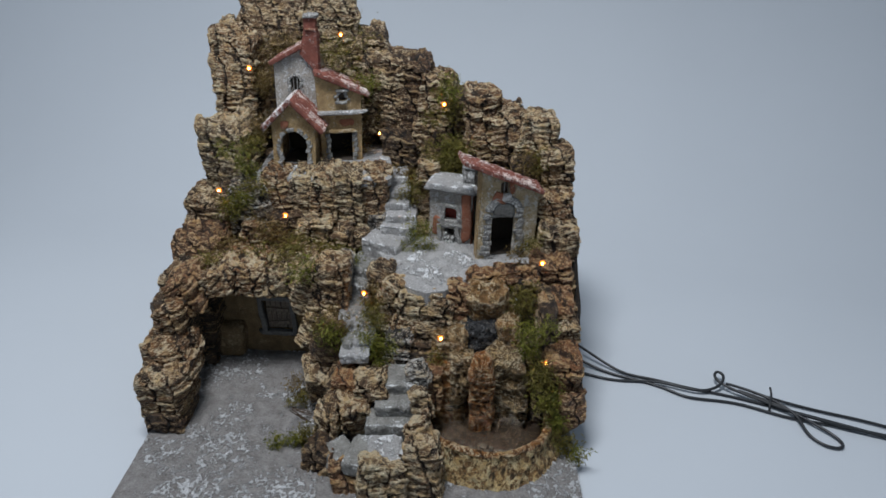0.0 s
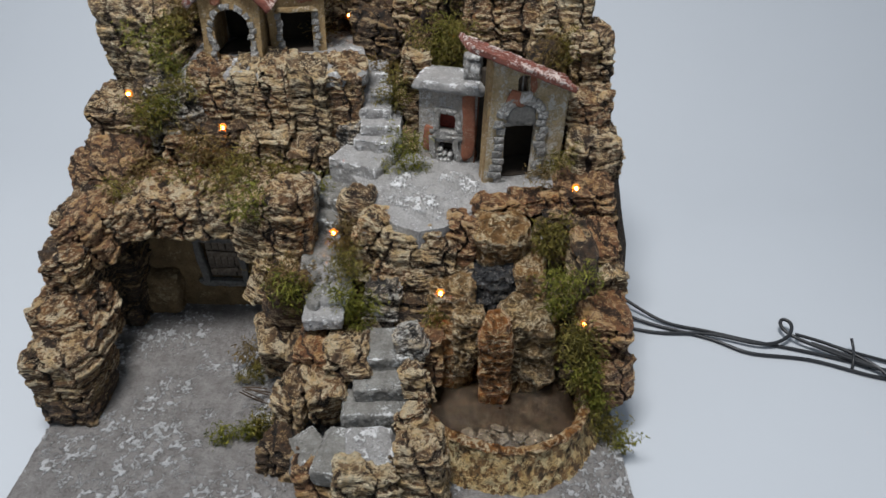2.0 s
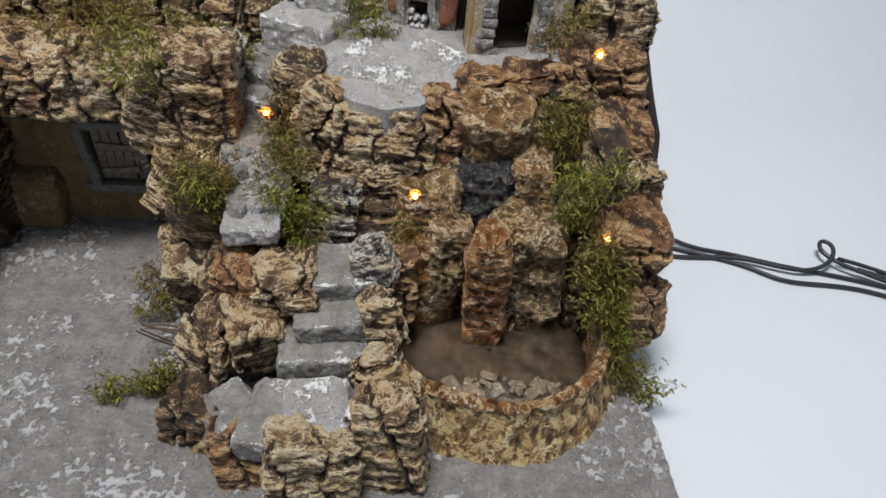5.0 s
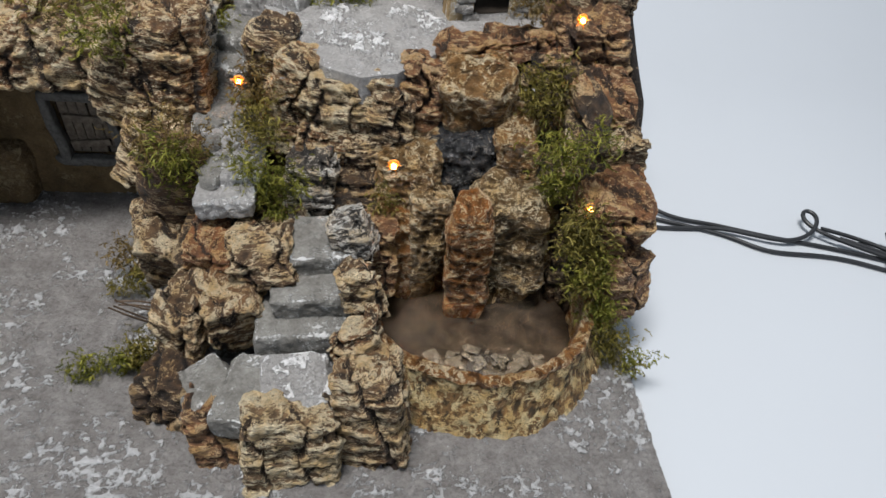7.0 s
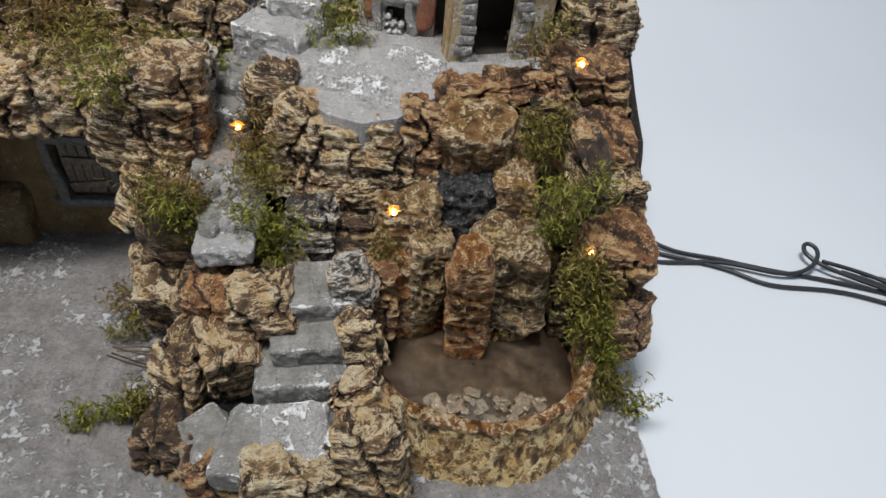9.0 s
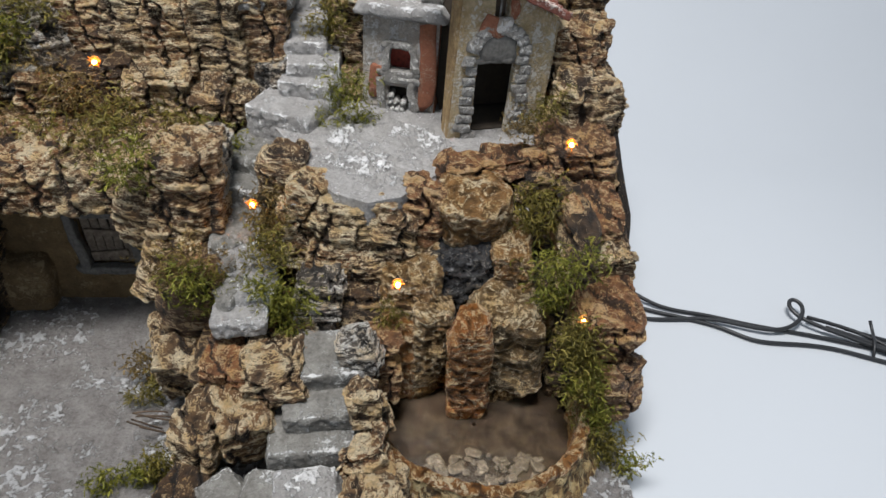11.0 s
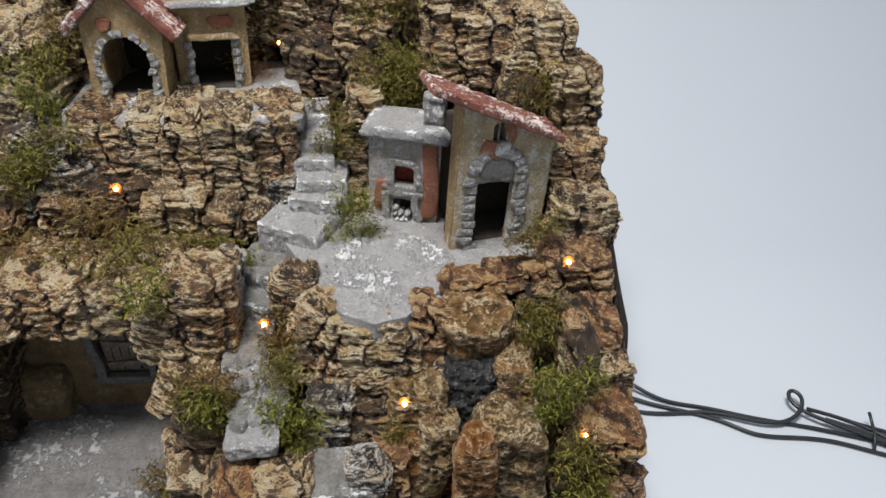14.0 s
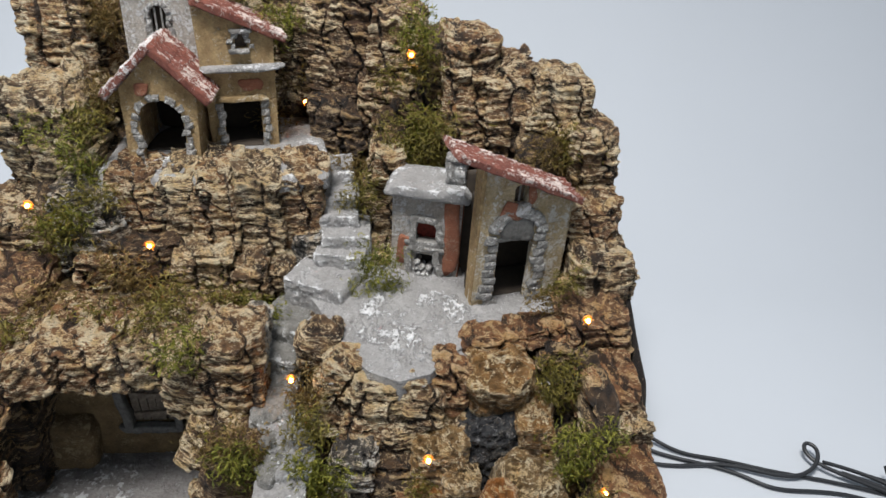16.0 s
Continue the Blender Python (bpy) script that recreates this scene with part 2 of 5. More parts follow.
def numpy_mesh(name, points, quads, mat, crest=None, smooth=True, cap=()):
    me = bpy.data.meshes.new(name)
    me.from_pydata(points.tolist(), [], quads.tolist() + [list(c) for c in cap])
    me.polygons.foreach_set("use_smooth", [smooth] * len(me.polygons))
    if crest is not None:
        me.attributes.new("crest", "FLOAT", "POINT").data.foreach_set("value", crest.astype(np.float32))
    me.materials.append(mat)
    return me


def thing(name, label, category, group="", at=(0, 0, 0)):
    ob = new(name)
    ob.location = at
    ob.empty_display_size = 0.01
    return tagged(ob, label, category, group)


def under(ob, parent, label=""):
    """Makes ob a part of parent; parents stand unturned, so world places are kept by taking their place off."""
    ob.parent = parent
    at, up = Vector(parent.location), parent.parent
    while up:
        at, up = at + Vector(up.location), up.parent
    ob.location = Vector(ob.location) - at
    return tagged(ob, label)


def rock_mesh(name, w, d, h, seed, mat, layer=0.0042, depth=0.0019, lump=0.05, crack=0.0045, power=12.0, res=0.00110, jag=0.07, spread=0.025, cuts=8, columns=0.0040, edge=0.0, veins=True, dip=0.13, lean=0.12, torn_ridges=0.30):
    """A block of bark: a box with broken corners, upright splits into columns, and thin layers that stand out in steps."""
    cells = [max(5, min(110, int(s / k))) for s, k in ((w, res), (d, res * 1.45), (h, res))]
    p, quads = cube_grid(*cells)
    half = np.array([w, d, h]) / 2
    norm = (np.abs(p) ** power).sum(1) ** (1 / power)
    q = p / norm[:, None]
    nrm = np.sign(q) * np.abs(q) ** (power - 1) / half
    nrm /= np.linalg.norm(nrm, axis=1)[:, None] + 1e-9
    pos = q * half
    rng = np.random.RandomState(seed)
    # broken corners
    for _ in range(cuts):
        n = rng.normal(size=3) * np.array([1.0, 0.9, 0.8])
        n /= np.linalg.norm(n)
        reach = np.abs(n * half).sum() * rng.uniform(0.72, 0.90)
        over = np.clip(pos @ n - reach, 0, None)
        pos = pos - n * over[:, None]
    pos[:, 0] += pos[:, 2] * rng.uniform(-0.10, 0.10)
    pos[:, 0] *= 1 + pos[:, 2] / h * rng.uniform(-0.20, 0.10)
    off = np.array([seed * 0.37, seed * 0.71, seed * 1.13])
    s = pos + off
    ints = lambda v: np.floor(v).astype(np.int64)
    small = min(w, d, h)
    big = vnoise(s, 1 / 0.034, 3) * 0.6 + vnoise(s, 1 / 0.013, 4) * 0.4
    move = nrm * (lump * small * big)[:, None]
    crest = np.full(len(p), 0.10)
    gap = np.zeros(len(p))
    own = np.zeros(len(p))
    col = np.zeros(len(p), np.int64)
    if crack:
        # upright columns, each set back, cut off and shifted by its own amount
        u = (s[:, 0] + 0.6 * s[:, 1] + lean * s[:, 2]) / spread + 0.42 * vnoise(s, 1 / 0.022, 10) + 0.18 * vnoise(s, 1 / 0.006, 12)
        col = ints(u)
        own = hash01(col, 0 * col + 7, 0 * col + seed, 2)
        near = np.minimum(u - col, 1 - (u - col)) * spread
        soft = np.clip(near / 0.0020, 0, 1)
        gap = 1 - soft
        move += nrm * (columns * (own - 0.65) * soft * (1 - np.abs(nrm[:, 2])))[:, None]
        move[:, 2] += (hash01(col, 0 * col + 9, 0 * col + seed, 3) - 0.7) * 2.4 * columns * soft * np.clip(q[:, 2], 0, 1) ** 3
        move -= nrm * (crack * gap)[:, None]
        # short level breaks and slanting splits
        for k, (size, thick) in enumerate(((0.019, 0.0012),) if layer else ((0.019, 0.0012), (0.031, 0.0016))):
            v = (s[:, 2] + (0.5 - own) * 0.5 * s[:, 0] * (k + 1)) / size + 0.45 * vnoise(s, 1 / 0.015, 14 + k) + own * 3
            cut = np.clip(1 - np.abs(v - np.round(v)) * size / thick, 0, 1) * (vnoise(s, 1 / 0.02, 25 + k) > 0.15)
            move -= nrm * (0.6 * crack * cut)[:, None]
            gap = np.maximum(gap, 0.85 * cut)
    # broken top and bottom edges
    move[:, 2] += jag * small * (vnoise(s * np.array([1, 1, 0.15]), 1 / 0.009, 5) + 0.6 * vnoise(s, 1 / 0.004, 19)) * np.abs(q[:, 2])
    move[:, 0] += 0.003 * vnoise(s * np.array([0.2, 0.2, 1]), 1 / 0.013, 6)
    level = 1 - 0.6 * np.abs(nrm[:, 2])
    if layer:
        # strata: each layer of each column reaches out by its own amount and ends in a sharp lip
        bed = np.array([rng.uniform(-dip, dip), rng.uniform(-dip, dip), 1.0])
        run = s @ (bed / np.linalg.norm(bed))
        for k, (size, out) in enumerate(((layer * 1.75, depth * 1.8), (layer * 0.66, depth * 0.75))):
            warp = vnoise(s, 1 / 0.030, 7 + 40 * k) * 0.0055 + vnoise(s, 1 / 0.010, 8 + 40 * k) * 0.0024 + vnoise(s, 1 / 0.0042, 13 + 40 * k) * 0.0010
            ph = (run + warp) / size + own * 1.7
            n0 = ints(ph)
            fr = ph - n0
            a0 = hash01(n0, col + 11 * k, 0 * n0 + seed, 5)
            a1 = hash01(n0 + 1, col + 11 * k, 0 * n0 + seed, 5)
            t = np.clip((fr - 0.80) / 0.20, 0, 1)
            t = t * t * (3 - 2 * t)
            alive = np.clip(0.75 + 1.1 * vnoise(s * np.array([0.4, 0.4, 1.6]), 1 / 0.012, 9 + 40 * k), 0.1, 1.35)
            shelf = a0 * (1 - t) + a1 * t + 0.40 * fr * (1 - t)
            move += nrm * (out * (shelf - 0.6) * alive * level)[:, None]
            # lips turn pale: dry-brushed paint plus painted light on the ledge edges
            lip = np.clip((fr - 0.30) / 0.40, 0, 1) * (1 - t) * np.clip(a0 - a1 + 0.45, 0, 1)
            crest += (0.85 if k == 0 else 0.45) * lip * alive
            gap = np.maximum(gap, 0.55 * (k == 0) * t * np.clip(a0 - a1 - 0.15, 0, 1) * 2)
    if veins and small > 0.012:
        # winding torn ridges of the bark
        r1 = np.clip(1 - 2.1 * np.abs(vnoise(s * np.array([1, 1, 1.3]), 1 / 0.0085, 17) + 0.35 * vnoise(s, 1 / 0.0035, 18)), 0, 1)
        r2 = np.clip(1 - 2.4 * np.abs(vnoise(s, 1 / 0.0040, 27)), 0, 1)
        k = torn_ridges if layer else 0.75
        move += nrm * (k * (0.0017 * r1 ** 1.5 + 0.0008 * r2))[:, None]
        crest += k * (0.40 * r1 ** 2 + 0.16 * r2)
    # gaps lose crest, which paints the shade in cork splits
    crest -= 1.3 * gap
    grit = vnoise(s, 1 / 0.0030, 11)
    move += nrm * (0.0007 * grit)[:, None]
    if edge:
        second = np.sort(np.abs(p), axis=1)[:, 1]
        crest += edge * np.clip((second - 0.90) / 0.08, 0, 1) * (p[:, 2] > 0.5) * np.clip(0.45 + 0.9 * vnoise(s, 1 / 0.007, 33) + 0.4 * vnoise(s, 1 / 0.0025, 34), 0, 1)
    crest = np.clip(crest + 0.18 * grit + 0.12 * big, 0, 1)
    # one face closes the back
    back = p[:, 1] > 0.999
    rim = np.where(back & (np.maximum(np.abs(p[:, 0]), np.abs(p[:, 2])) > 0.999))[0]
    rim = rim[np.argsort(-np.arctan2(p[rim, 2], p[rim, 0]))]
    front = ~back[quads].all(1)
    loose = back.copy()
    loose[rim] = False
    place = np.cumsum(~loose) - 1
    return numpy_mesh(name, (pos + move)[~loose], place[quads[front]], mat, crest[~loose], True, [place[rim]])


rock_count = [0]


def rock(parent, name, x, y, z, w, d, h, mat=None, rx=0, ry=0, rz=0, label="", **shape):
    """A piece of bark whose front face middle stands at x, y, z; w wide, d deep, h high."""
    rock_count[0] += 1
    ob = new(name, rock_mesh(name, w * 1.05, d, h, rock_count[0], mat or CORK, **shape))
    turn = pose(0, 0, 0, rx, ry, rz)
    ob.matrix_world = Matrix.Translation((x, y, z)) @ turn @ Matrix.Translation((0, d / 2, 0))
    ob.location = ob.matrix_world.translation
    ob.rotation_euler = turn.to_euler()
    return under(ob, parent, label)

# ---- the cork cliff at the back ----
cliff = thing("cork_cliff", "tall craggy back cliff of layered brown cork bark, dry-brushed cream", "cliff", at=(-0.08, 0.93, 0.0))
rock(cliff, "bark_slab", -0.296, 0.875, 0.328, 0.057, 0.070, 0.161, CORK_PALE, rz=-8)
rock(cliff, "bark_slab", -0.256, 0.930, 0.352, 0.097, 0.050, 0.181, CORK)
rock(cliff, "bark_slab", -0.178, 0.940, 0.367, 0.091, 0.050, 0.140, CORK_PALE)
rock(cliff, "bark_slab", -0.116, 0.935, 0.313, 0.068, 0.050, 0.166, CORK)
rock(cliff, "bark_slab", -0.081, 0.885, 0.308, 0.059, 0.060, 0.127, CORK)
rock(cliff, "bark_slab", -0.049, 0.885, 0.288, 0.058, 0.060, 0.162, CORK_DARK)
rock(cliff, "bark_slab", -0.013, 0.870, 0.282, 0.055, 0.060, 0.137, CORK)
rock(cliff, "bark_slab", 0.022, 0.855, 0.275, 0.028, 0.060, 0.107, CORK_DARK)
rock(cliff, "bark_slab", 0.051, 0.835, 0.281, 0.047, 0.060, 0.114, CORK)
rock(cliff, "bark_slab", 0.090, 0.825, 0.276, 0.045, 0.060, 0.092, CORK)
rock(cliff, "bark_slab", 0.125, 0.810, 0.276, 0.049, 0.060, 0.080, CORK_PALE)
rock(cliff, "bark_slab", 0.153, 0.775, 0.250, 0.040, 0.070, 0.065, CORK)
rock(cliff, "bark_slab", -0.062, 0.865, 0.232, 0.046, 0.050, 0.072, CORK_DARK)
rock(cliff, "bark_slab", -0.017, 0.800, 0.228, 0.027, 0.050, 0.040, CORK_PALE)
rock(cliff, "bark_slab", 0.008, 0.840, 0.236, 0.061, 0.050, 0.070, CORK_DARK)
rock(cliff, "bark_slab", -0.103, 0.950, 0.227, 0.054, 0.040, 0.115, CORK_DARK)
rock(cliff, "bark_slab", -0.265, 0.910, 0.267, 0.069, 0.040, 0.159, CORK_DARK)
rock(cliff, "bark_slab", -0.024, 0.805, 0.187, 0.029, 0.040, 0.110, CORK)
rock(cliff, "bark_slab", -0.023, 0.775, 0.153, 0.021, 0.030, 0.047, CORK_PALE)

# ---- the left flank ----
flank = thing("cork_flank", "flank of stacked brown cork bark above the cave", "cliff", at=(-0.31, 0.78, 0.0))
rock(flank, "bark_slab", -0.298, 0.800, 0.240, 0.065, 0.070, 0.106, CORK_PALE, rz=-10)
rock(flank, "bark_slab", -0.316, 0.765, 0.168, 0.056, 0.070, 0.070, CORK)
rock(flank, "bark_slab", -0.317, 0.710, 0.134, 0.065, 0.080, 0.064, CORK_RED)
rock(flank, "bark_slab", -0.320, 0.655, 0.112, 0.051, 0.070, 0.056, CORK)

# ---- the wall below the upper house ----
terrace_wall = thing("terrace_wall", "cream and brown layered cork wall below the upper house", "rock wall", at=(-0.16, 0.78, 0.0))
rock(terrace_wall, "bark_slab", -0.257, 0.755, 0.185, 0.049, 0.060, 0.085, CORK_GREY, rz=-14)
rock(terrace_wall, "bark_slab", -0.218, 0.768, 0.199, 0.038, 0.060, 0.074, CORK)
rock(terrace_wall, "bark_slab", -0.187, 0.768, 0.200, 0.036, 0.060, 0.075, CORK_PALE)
rock(terrace_wall, "bark_slab", -0.156, 0.764, 0.200, 0.035, 0.060, 0.084, CORK_PALE)
rock(terrace_wall, "bark_slab", -0.124, 0.768, 0.191, 0.043, 0.060, 0.102, CORK_PALE)
rock(terrace_wall, "bark_slab", -0.089, 0.778, 0.199, 0.039, 0.060, 0.087, CORK)
rock(terrace_wall, "bark_slab", -0.164, 0.738, 0.164, 0.044, 0.060, 0.040, CORK_PALE)
rock(terrace_wall, "bark_slab", -0.130, 0.735, 0.156, 0.031, 0.060, 0.034, CORK)
rock(terrace_wall, "bark_slab", -0.113, 0.742, 0.150, 0.038, 0.050, 0.031, CORK)
rock(terrace_wall, "boulder", -0.084, 0.765, 0.168, 0.027, 0.040, 0.037, CORK_GREY, layer=0, crack=0.001, power=5, lump=0.15)
rock(terrace_wall, "bark_slab", -0.241, 0.735, 0.162, 0.041, 0.050, 0.039, CORK)
rock(terrace_wall, "bark_slab", -0.205, 0.742, 0.161, 0.046, 0.050, 0.054, CORK_DARK)

# ---- the arch over the cave ----
arch = thing("cave_arch", "overhanging arch of knobbly cork bark over the cave", "rock arch", at=(-0.22, 0.70, 0.0))
rock(arch, "bark_slab", -0.303, 0.630, 0.128, 0.039, 0.060, 0.052, CORK_RED, ry=-25, dip=0.4, torn_ridges=0.7)
rock(arch, "bark_slab", -0.272, 0.640, 0.140, 0.050, 0.055, 0.034, CORK, ry=-15, dip=0.6, torn_ridges=0.6)
rock(arch, "bark_slab", -0.237, 0.650, 0.144, 0.057, 0.055, 0.044, CORK, layer=0.006, dip=0.4, torn_ridges=0.7)
rock(arch, "bark_slab", -0.190, 0.655, 0.140, 0.057, 0.055, 0.041, CORK_PALE, layer=0.007, depth=0.003, dip=0.6, torn_ridges=0.6)
rock(arch, "bark_slab", -0.150, 0.645, 0.130, 0.043, 0.055, 0.059, CORK, ry=20, dip=0.4, torn_ridges=0.7)
rock(arch, "bark_slab", -0.130, 0.640, 0.134, 0.044, 0.055, 0.075, CORK, dip=0.6, torn_ridges=0.6)
rock(arch, "bark_slab", -0.116, 0.655, 0.132, 0.016, 0.050, 0.073, CORK_GREY, dip=0.4, torn_ridges=0.7)
rock(arch, "bark_slab", -0.142, 0.628, 0.090, 0.036, 0.050, 0.056, CORK, ry=14, dip=0.8, torn_ridges=0.8)
for x, y, w in ((-0.285, 0.690, 0.05), (-0.245, 0.700, 0.06), (-0.200, 0.695, 0.055), (-0.160, 0.700, 0.05), (-0.225, 0.722, 0.07), (-0.165, 0.722, 0.06)):
    rock(arch, "ledge_rock", x, y, 0.141, w, 0.035, 0.020, CORK, rz=x * 300 % 20 - 10, power=6, jag=0.12)

# ---- the left wall and pillar of the cave ----
pillar = thing("cork_pillar", "rough cork bark pillar beside the courtyard", "rock pillar", at=(-0.33, 0.57, 0.0))
rock(pillar, "bark_slab", -0.322, 0.615, 0.070, 0.045, 0.060, 0.099, CORK_DARK)
rock(pillar, "bark_slab", -0.315, 0.605, 0.104, 0.032, 0.060, 0.053, CORK)
rock(pillar, "bark_slab", -0.316, 0.575, 0.062, 0.051, 0.060, 0.059, CORK)
rock(pillar, "bark_slab", -0.310, 0.542, 0.042, 0.053, 0.060, 0.069, CORK)
rock(pillar, "bark_slab", -0.313, 0.535, 0.011, 0.053, 0.060, 0.036, CORK_DARK)
rock(pillar, "bark_slab", -0.307, 0.660, 0.051, 0.046, 0.050, 0.100, CORK_DARK)

# ---- the rock below the lower house ----
outtop = thing("terrace_outcrop", "cracked cream-brushed cork outcrop below the lower house", "rock outcrop", at=(0.02, 0.66, 0.0))
rock(outtop, "boulder", -0.066, 0.668, 0.144, 0.030, 0.022, 0.040, CORK, power=5, ry=8)
rock(outtop, "bark_slab", -0.055, 0.640, 0.120, 0.026, 0.030, 0.074, CORK_PALE, ry=16, dip=0.25, torn_ridges=0.55, rx=-4)
rock(outtop, "bark_slab", -0.016, 0.626, 0.122, 0.052, 0.030, 0.056, CORK_PALE, cuts=3, ry=6, dip=0.35, torn_ridges=0.6, rx=-8)
rock(outtop, "bark_slab", -0.034, 0.622, 0.087, 0.032, 0.030, 0.067, CORK, ry=12, dip=0.25, torn_ridges=0.55, rx=-4)
rock(outtop, "bark_slab", -0.008, 0.618, 0.094, 0.032, 0.030, 0.038, CORK, dip=0.35, torn_ridges=0.6, rx=-8)
rock(outtop, "bark_slab", 0.011, 0.624, 0.116, 0.026, 0.030, 0.062, CORK, cuts=4, ry=10, dip=0.25, torn_ridges=0.55, rx=-4)
rock(outtop, "bark_slab", 0.029, 0.638, 0.127, 0.025, 0.028, 0.062, CORK_RED, ry=8, dip=0.35, torn_ridges=0.6, rx=-8)
rock(outtop, "bark_slab", -0.010, 0.605, 0.075, 0.032, 0.030, 0.032, CORK_DARK, dip=0.25, torn_ridges=0.55, rx=-4)
rock(outtop, "bark_slab", -0.039, 0.600, 0.084, 0.031, 0.030, 0.053, CORK_GREY, layer=0.006, dip=0.35, torn_ridges=0.6, rx=-8)
rock(outtop, "bark_slab", 0.063, 0.662, 0.151, 0.048, 0.030, 0.021, CORK_RED, ry=-8, dip=0.25, torn_ridges=0.55, rx=-4)
rock(outtop, "bark_slab", 0.102, 0.672, 0.155, 0.045, 0.030, 0.019, CORK_RED, ry=-8, dip=0.35, torn_ridges=0.6, rx=-8)
rock(outtop, "bark_slab", 0.020, 0.600, 0.068, 0.037, 0.030, 0.083, WET_ROCK, layer=0, crack=0, power=5, lump=0.14, dip=0.25, torn_ridges=0.55, rx=-4)

# ---- the right buttress ----
buttress = thing("cork_buttress", "buttress of stacked brown cork bark", "cliff", at=(0.15, 0.65, 0.0))
rock(buttress, "bark_slab", 0.150, 0.735, 0.213, 0.046, 0.080, 0.043, CORK, dip=0.3, torn_ridges=0.55)
rock(buttress, "bark_slab", 0.155, 0.700, 0.180, 0.047, 0.080, 0.053, CORK, dip=0.3, torn_ridges=0.55)
rock(buttress, "bark_slab", 0.134, 0.745, 0.191, 0.023, 0.050, 0.064, CORK_DARK, dip=0.3, torn_ridges=0.55)
rock(buttress, "bark_slab", 0.147, 0.668, 0.154, 0.046, 0.080, 0.048, CORK_RED, dip=0.3, torn_ridges=0.55)
rock(buttress, "bark_slab", 0.147, 0.622, 0.130, 0.041, 0.080, 0.042, CORK_RED, dip=0.3, torn_ridges=0.55)
rock(buttress, "bark_slab", 0.151, 0.597, 0.103, 0.047, 0.080, 0.054, CORK, dip=0.3, torn_ridges=0.55)
rock(buttress, "bark_slab", 0.154, 0.566, 0.087, 0.039, 0.080, 0.045, CORK_RED, dip=0.3, torn_ridges=0.55)
rock(buttress, "bark_slab", 0.166, 0.550, 0.039, 0.032, 0.080, 0.053, CORK_RED, dip=0.3, torn_ridges=0.55)
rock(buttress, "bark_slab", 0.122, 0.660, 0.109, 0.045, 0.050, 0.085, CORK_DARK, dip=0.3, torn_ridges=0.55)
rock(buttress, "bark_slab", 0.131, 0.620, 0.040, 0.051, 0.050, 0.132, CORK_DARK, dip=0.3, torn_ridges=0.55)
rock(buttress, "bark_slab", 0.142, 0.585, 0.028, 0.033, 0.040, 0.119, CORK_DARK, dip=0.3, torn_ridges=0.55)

# ---- the fountain rock ----
fount = thing("fountain_rock", "brown varnished fountain rock with a dark waterfall niche", "rock", at=(0.06, 0.60, 0.0))
rock(fount, "boulder", 0.066, 0.630, 0.130, 0.046, 0.050, 0.052, WET_ROCK, layer=0, power=5, crack=0, lump=0.16, cuts=9)
rock(fount, "boulder", 0.094, 0.608, 0.091, 0.031, 0.060, 0.063, WET_ROCK, layer=0, power=5, crack=0, lump=0.16, cuts=9)
rock(fount, "boulder", 0.034, 0.612, 0.085, 0.023, 0.060, 0.058, WET_ROCK, layer=0, power=5, crack=0, lump=0.16, cuts=9)
rock(fount, "niche", 0.063, 0.616, 0.055, 0.050, 0.030, 0.130, NICHE, layer=0, power=5, crack=0, lump=0.16, cuts=9)
rock(fount, "boulder", 0.035, 0.588, 0.048, 0.027, 0.050, 0.094, WET_ROCK, layer=0, power=5, crack=0, lump=0.16, cuts=9)
rock(fount, "boulder", 0.091, 0.578, 0.050, 0.046, 0.050, 0.086, WET_ROCK, layer=0, power=5, crack=0, lump=0.16, cuts=9)
rock(fount, "boulder", 0.108, 0.600, 0.035, 0.045, 0.040, 0.075, WET_ROCK, layer=0, power=5, crack=0, lump=0.14, cuts=6)
rock(fount, "boulder", 0.062, 0.596, 0.022, 0.060, 0.030, 0.060, RUST_ROCK, layer=0, power=5, crack=0, lump=0.14, cuts=6)
rock(fount, "spout", 0.062, 0.566, 0.055, 0.025, 0.022, 0.100, RUST_ROCK, layer=0, power=5, crack=0, lump=0.16, cuts=9)
rock(fount, "boulder", 0.017, 0.590, 0.034, 0.029, 0.040, 0.083, RUST_ROCK, layer=0, power=5, crack=0, lump=0.16, cuts=9)

# ---- the outcrop beside the stairs ----
outcrop = thing("stair_outcrop", "tumbled brown cork pieces beside the lower stairs", "rock outcrop", at=(-0.10, 0.54, 0.0))
rock(outcrop, "bark_slab", -0.124, 0.575, 0.036, 0.038, 0.070, 0.043, CORK, dip=0.6, torn_ridges=0.8, rx=8, rz=14)
rock(outcrop, "bark_slab", -0.098, 0.553, 0.062, 0.035, 0.060, 0.030, CORK_RED, ry=10, dip=1.2, torn_ridges=0.7, rz=-16)
rock(outcrop, "bark_slab", -0.064, 0.540, 0.074, 0.037, 0.060, 0.030, CORK, ry=-12, dip=0.9, torn_ridges=0.75, rx=-12)
rock(outcrop, "bark_slab", -0.075, 0.525, 0.039, 0.039, 0.050, 0.044, CORK, ry=-14, dip=0.6, torn_ridges=0.8, rx=8, rz=14)
rock(outcrop, "bark_slab", -0.115, 0.520, 0.037, 0.024, 0.050, 0.051, CORK, ry=8, dip=1.2, torn_ridges=0.7, rz=-16)
# dark set-back slab fills a small hollow, its shade put into the colour
rock(outcrop, "bark_slab", -0.106, 0.550, -0.003, 0.035, 0.050, 0.057, CORK_DARK, dip=0.9, torn_ridges=0.75, rx=-12)
rock(outcrop, "bark_slab", -0.046, 0.570, 0.065, 0.017, 0.030, 0.028, CORK_GREY, ry=20, dip=0.6, torn_ridges=0.8, rx=8, rz=14)

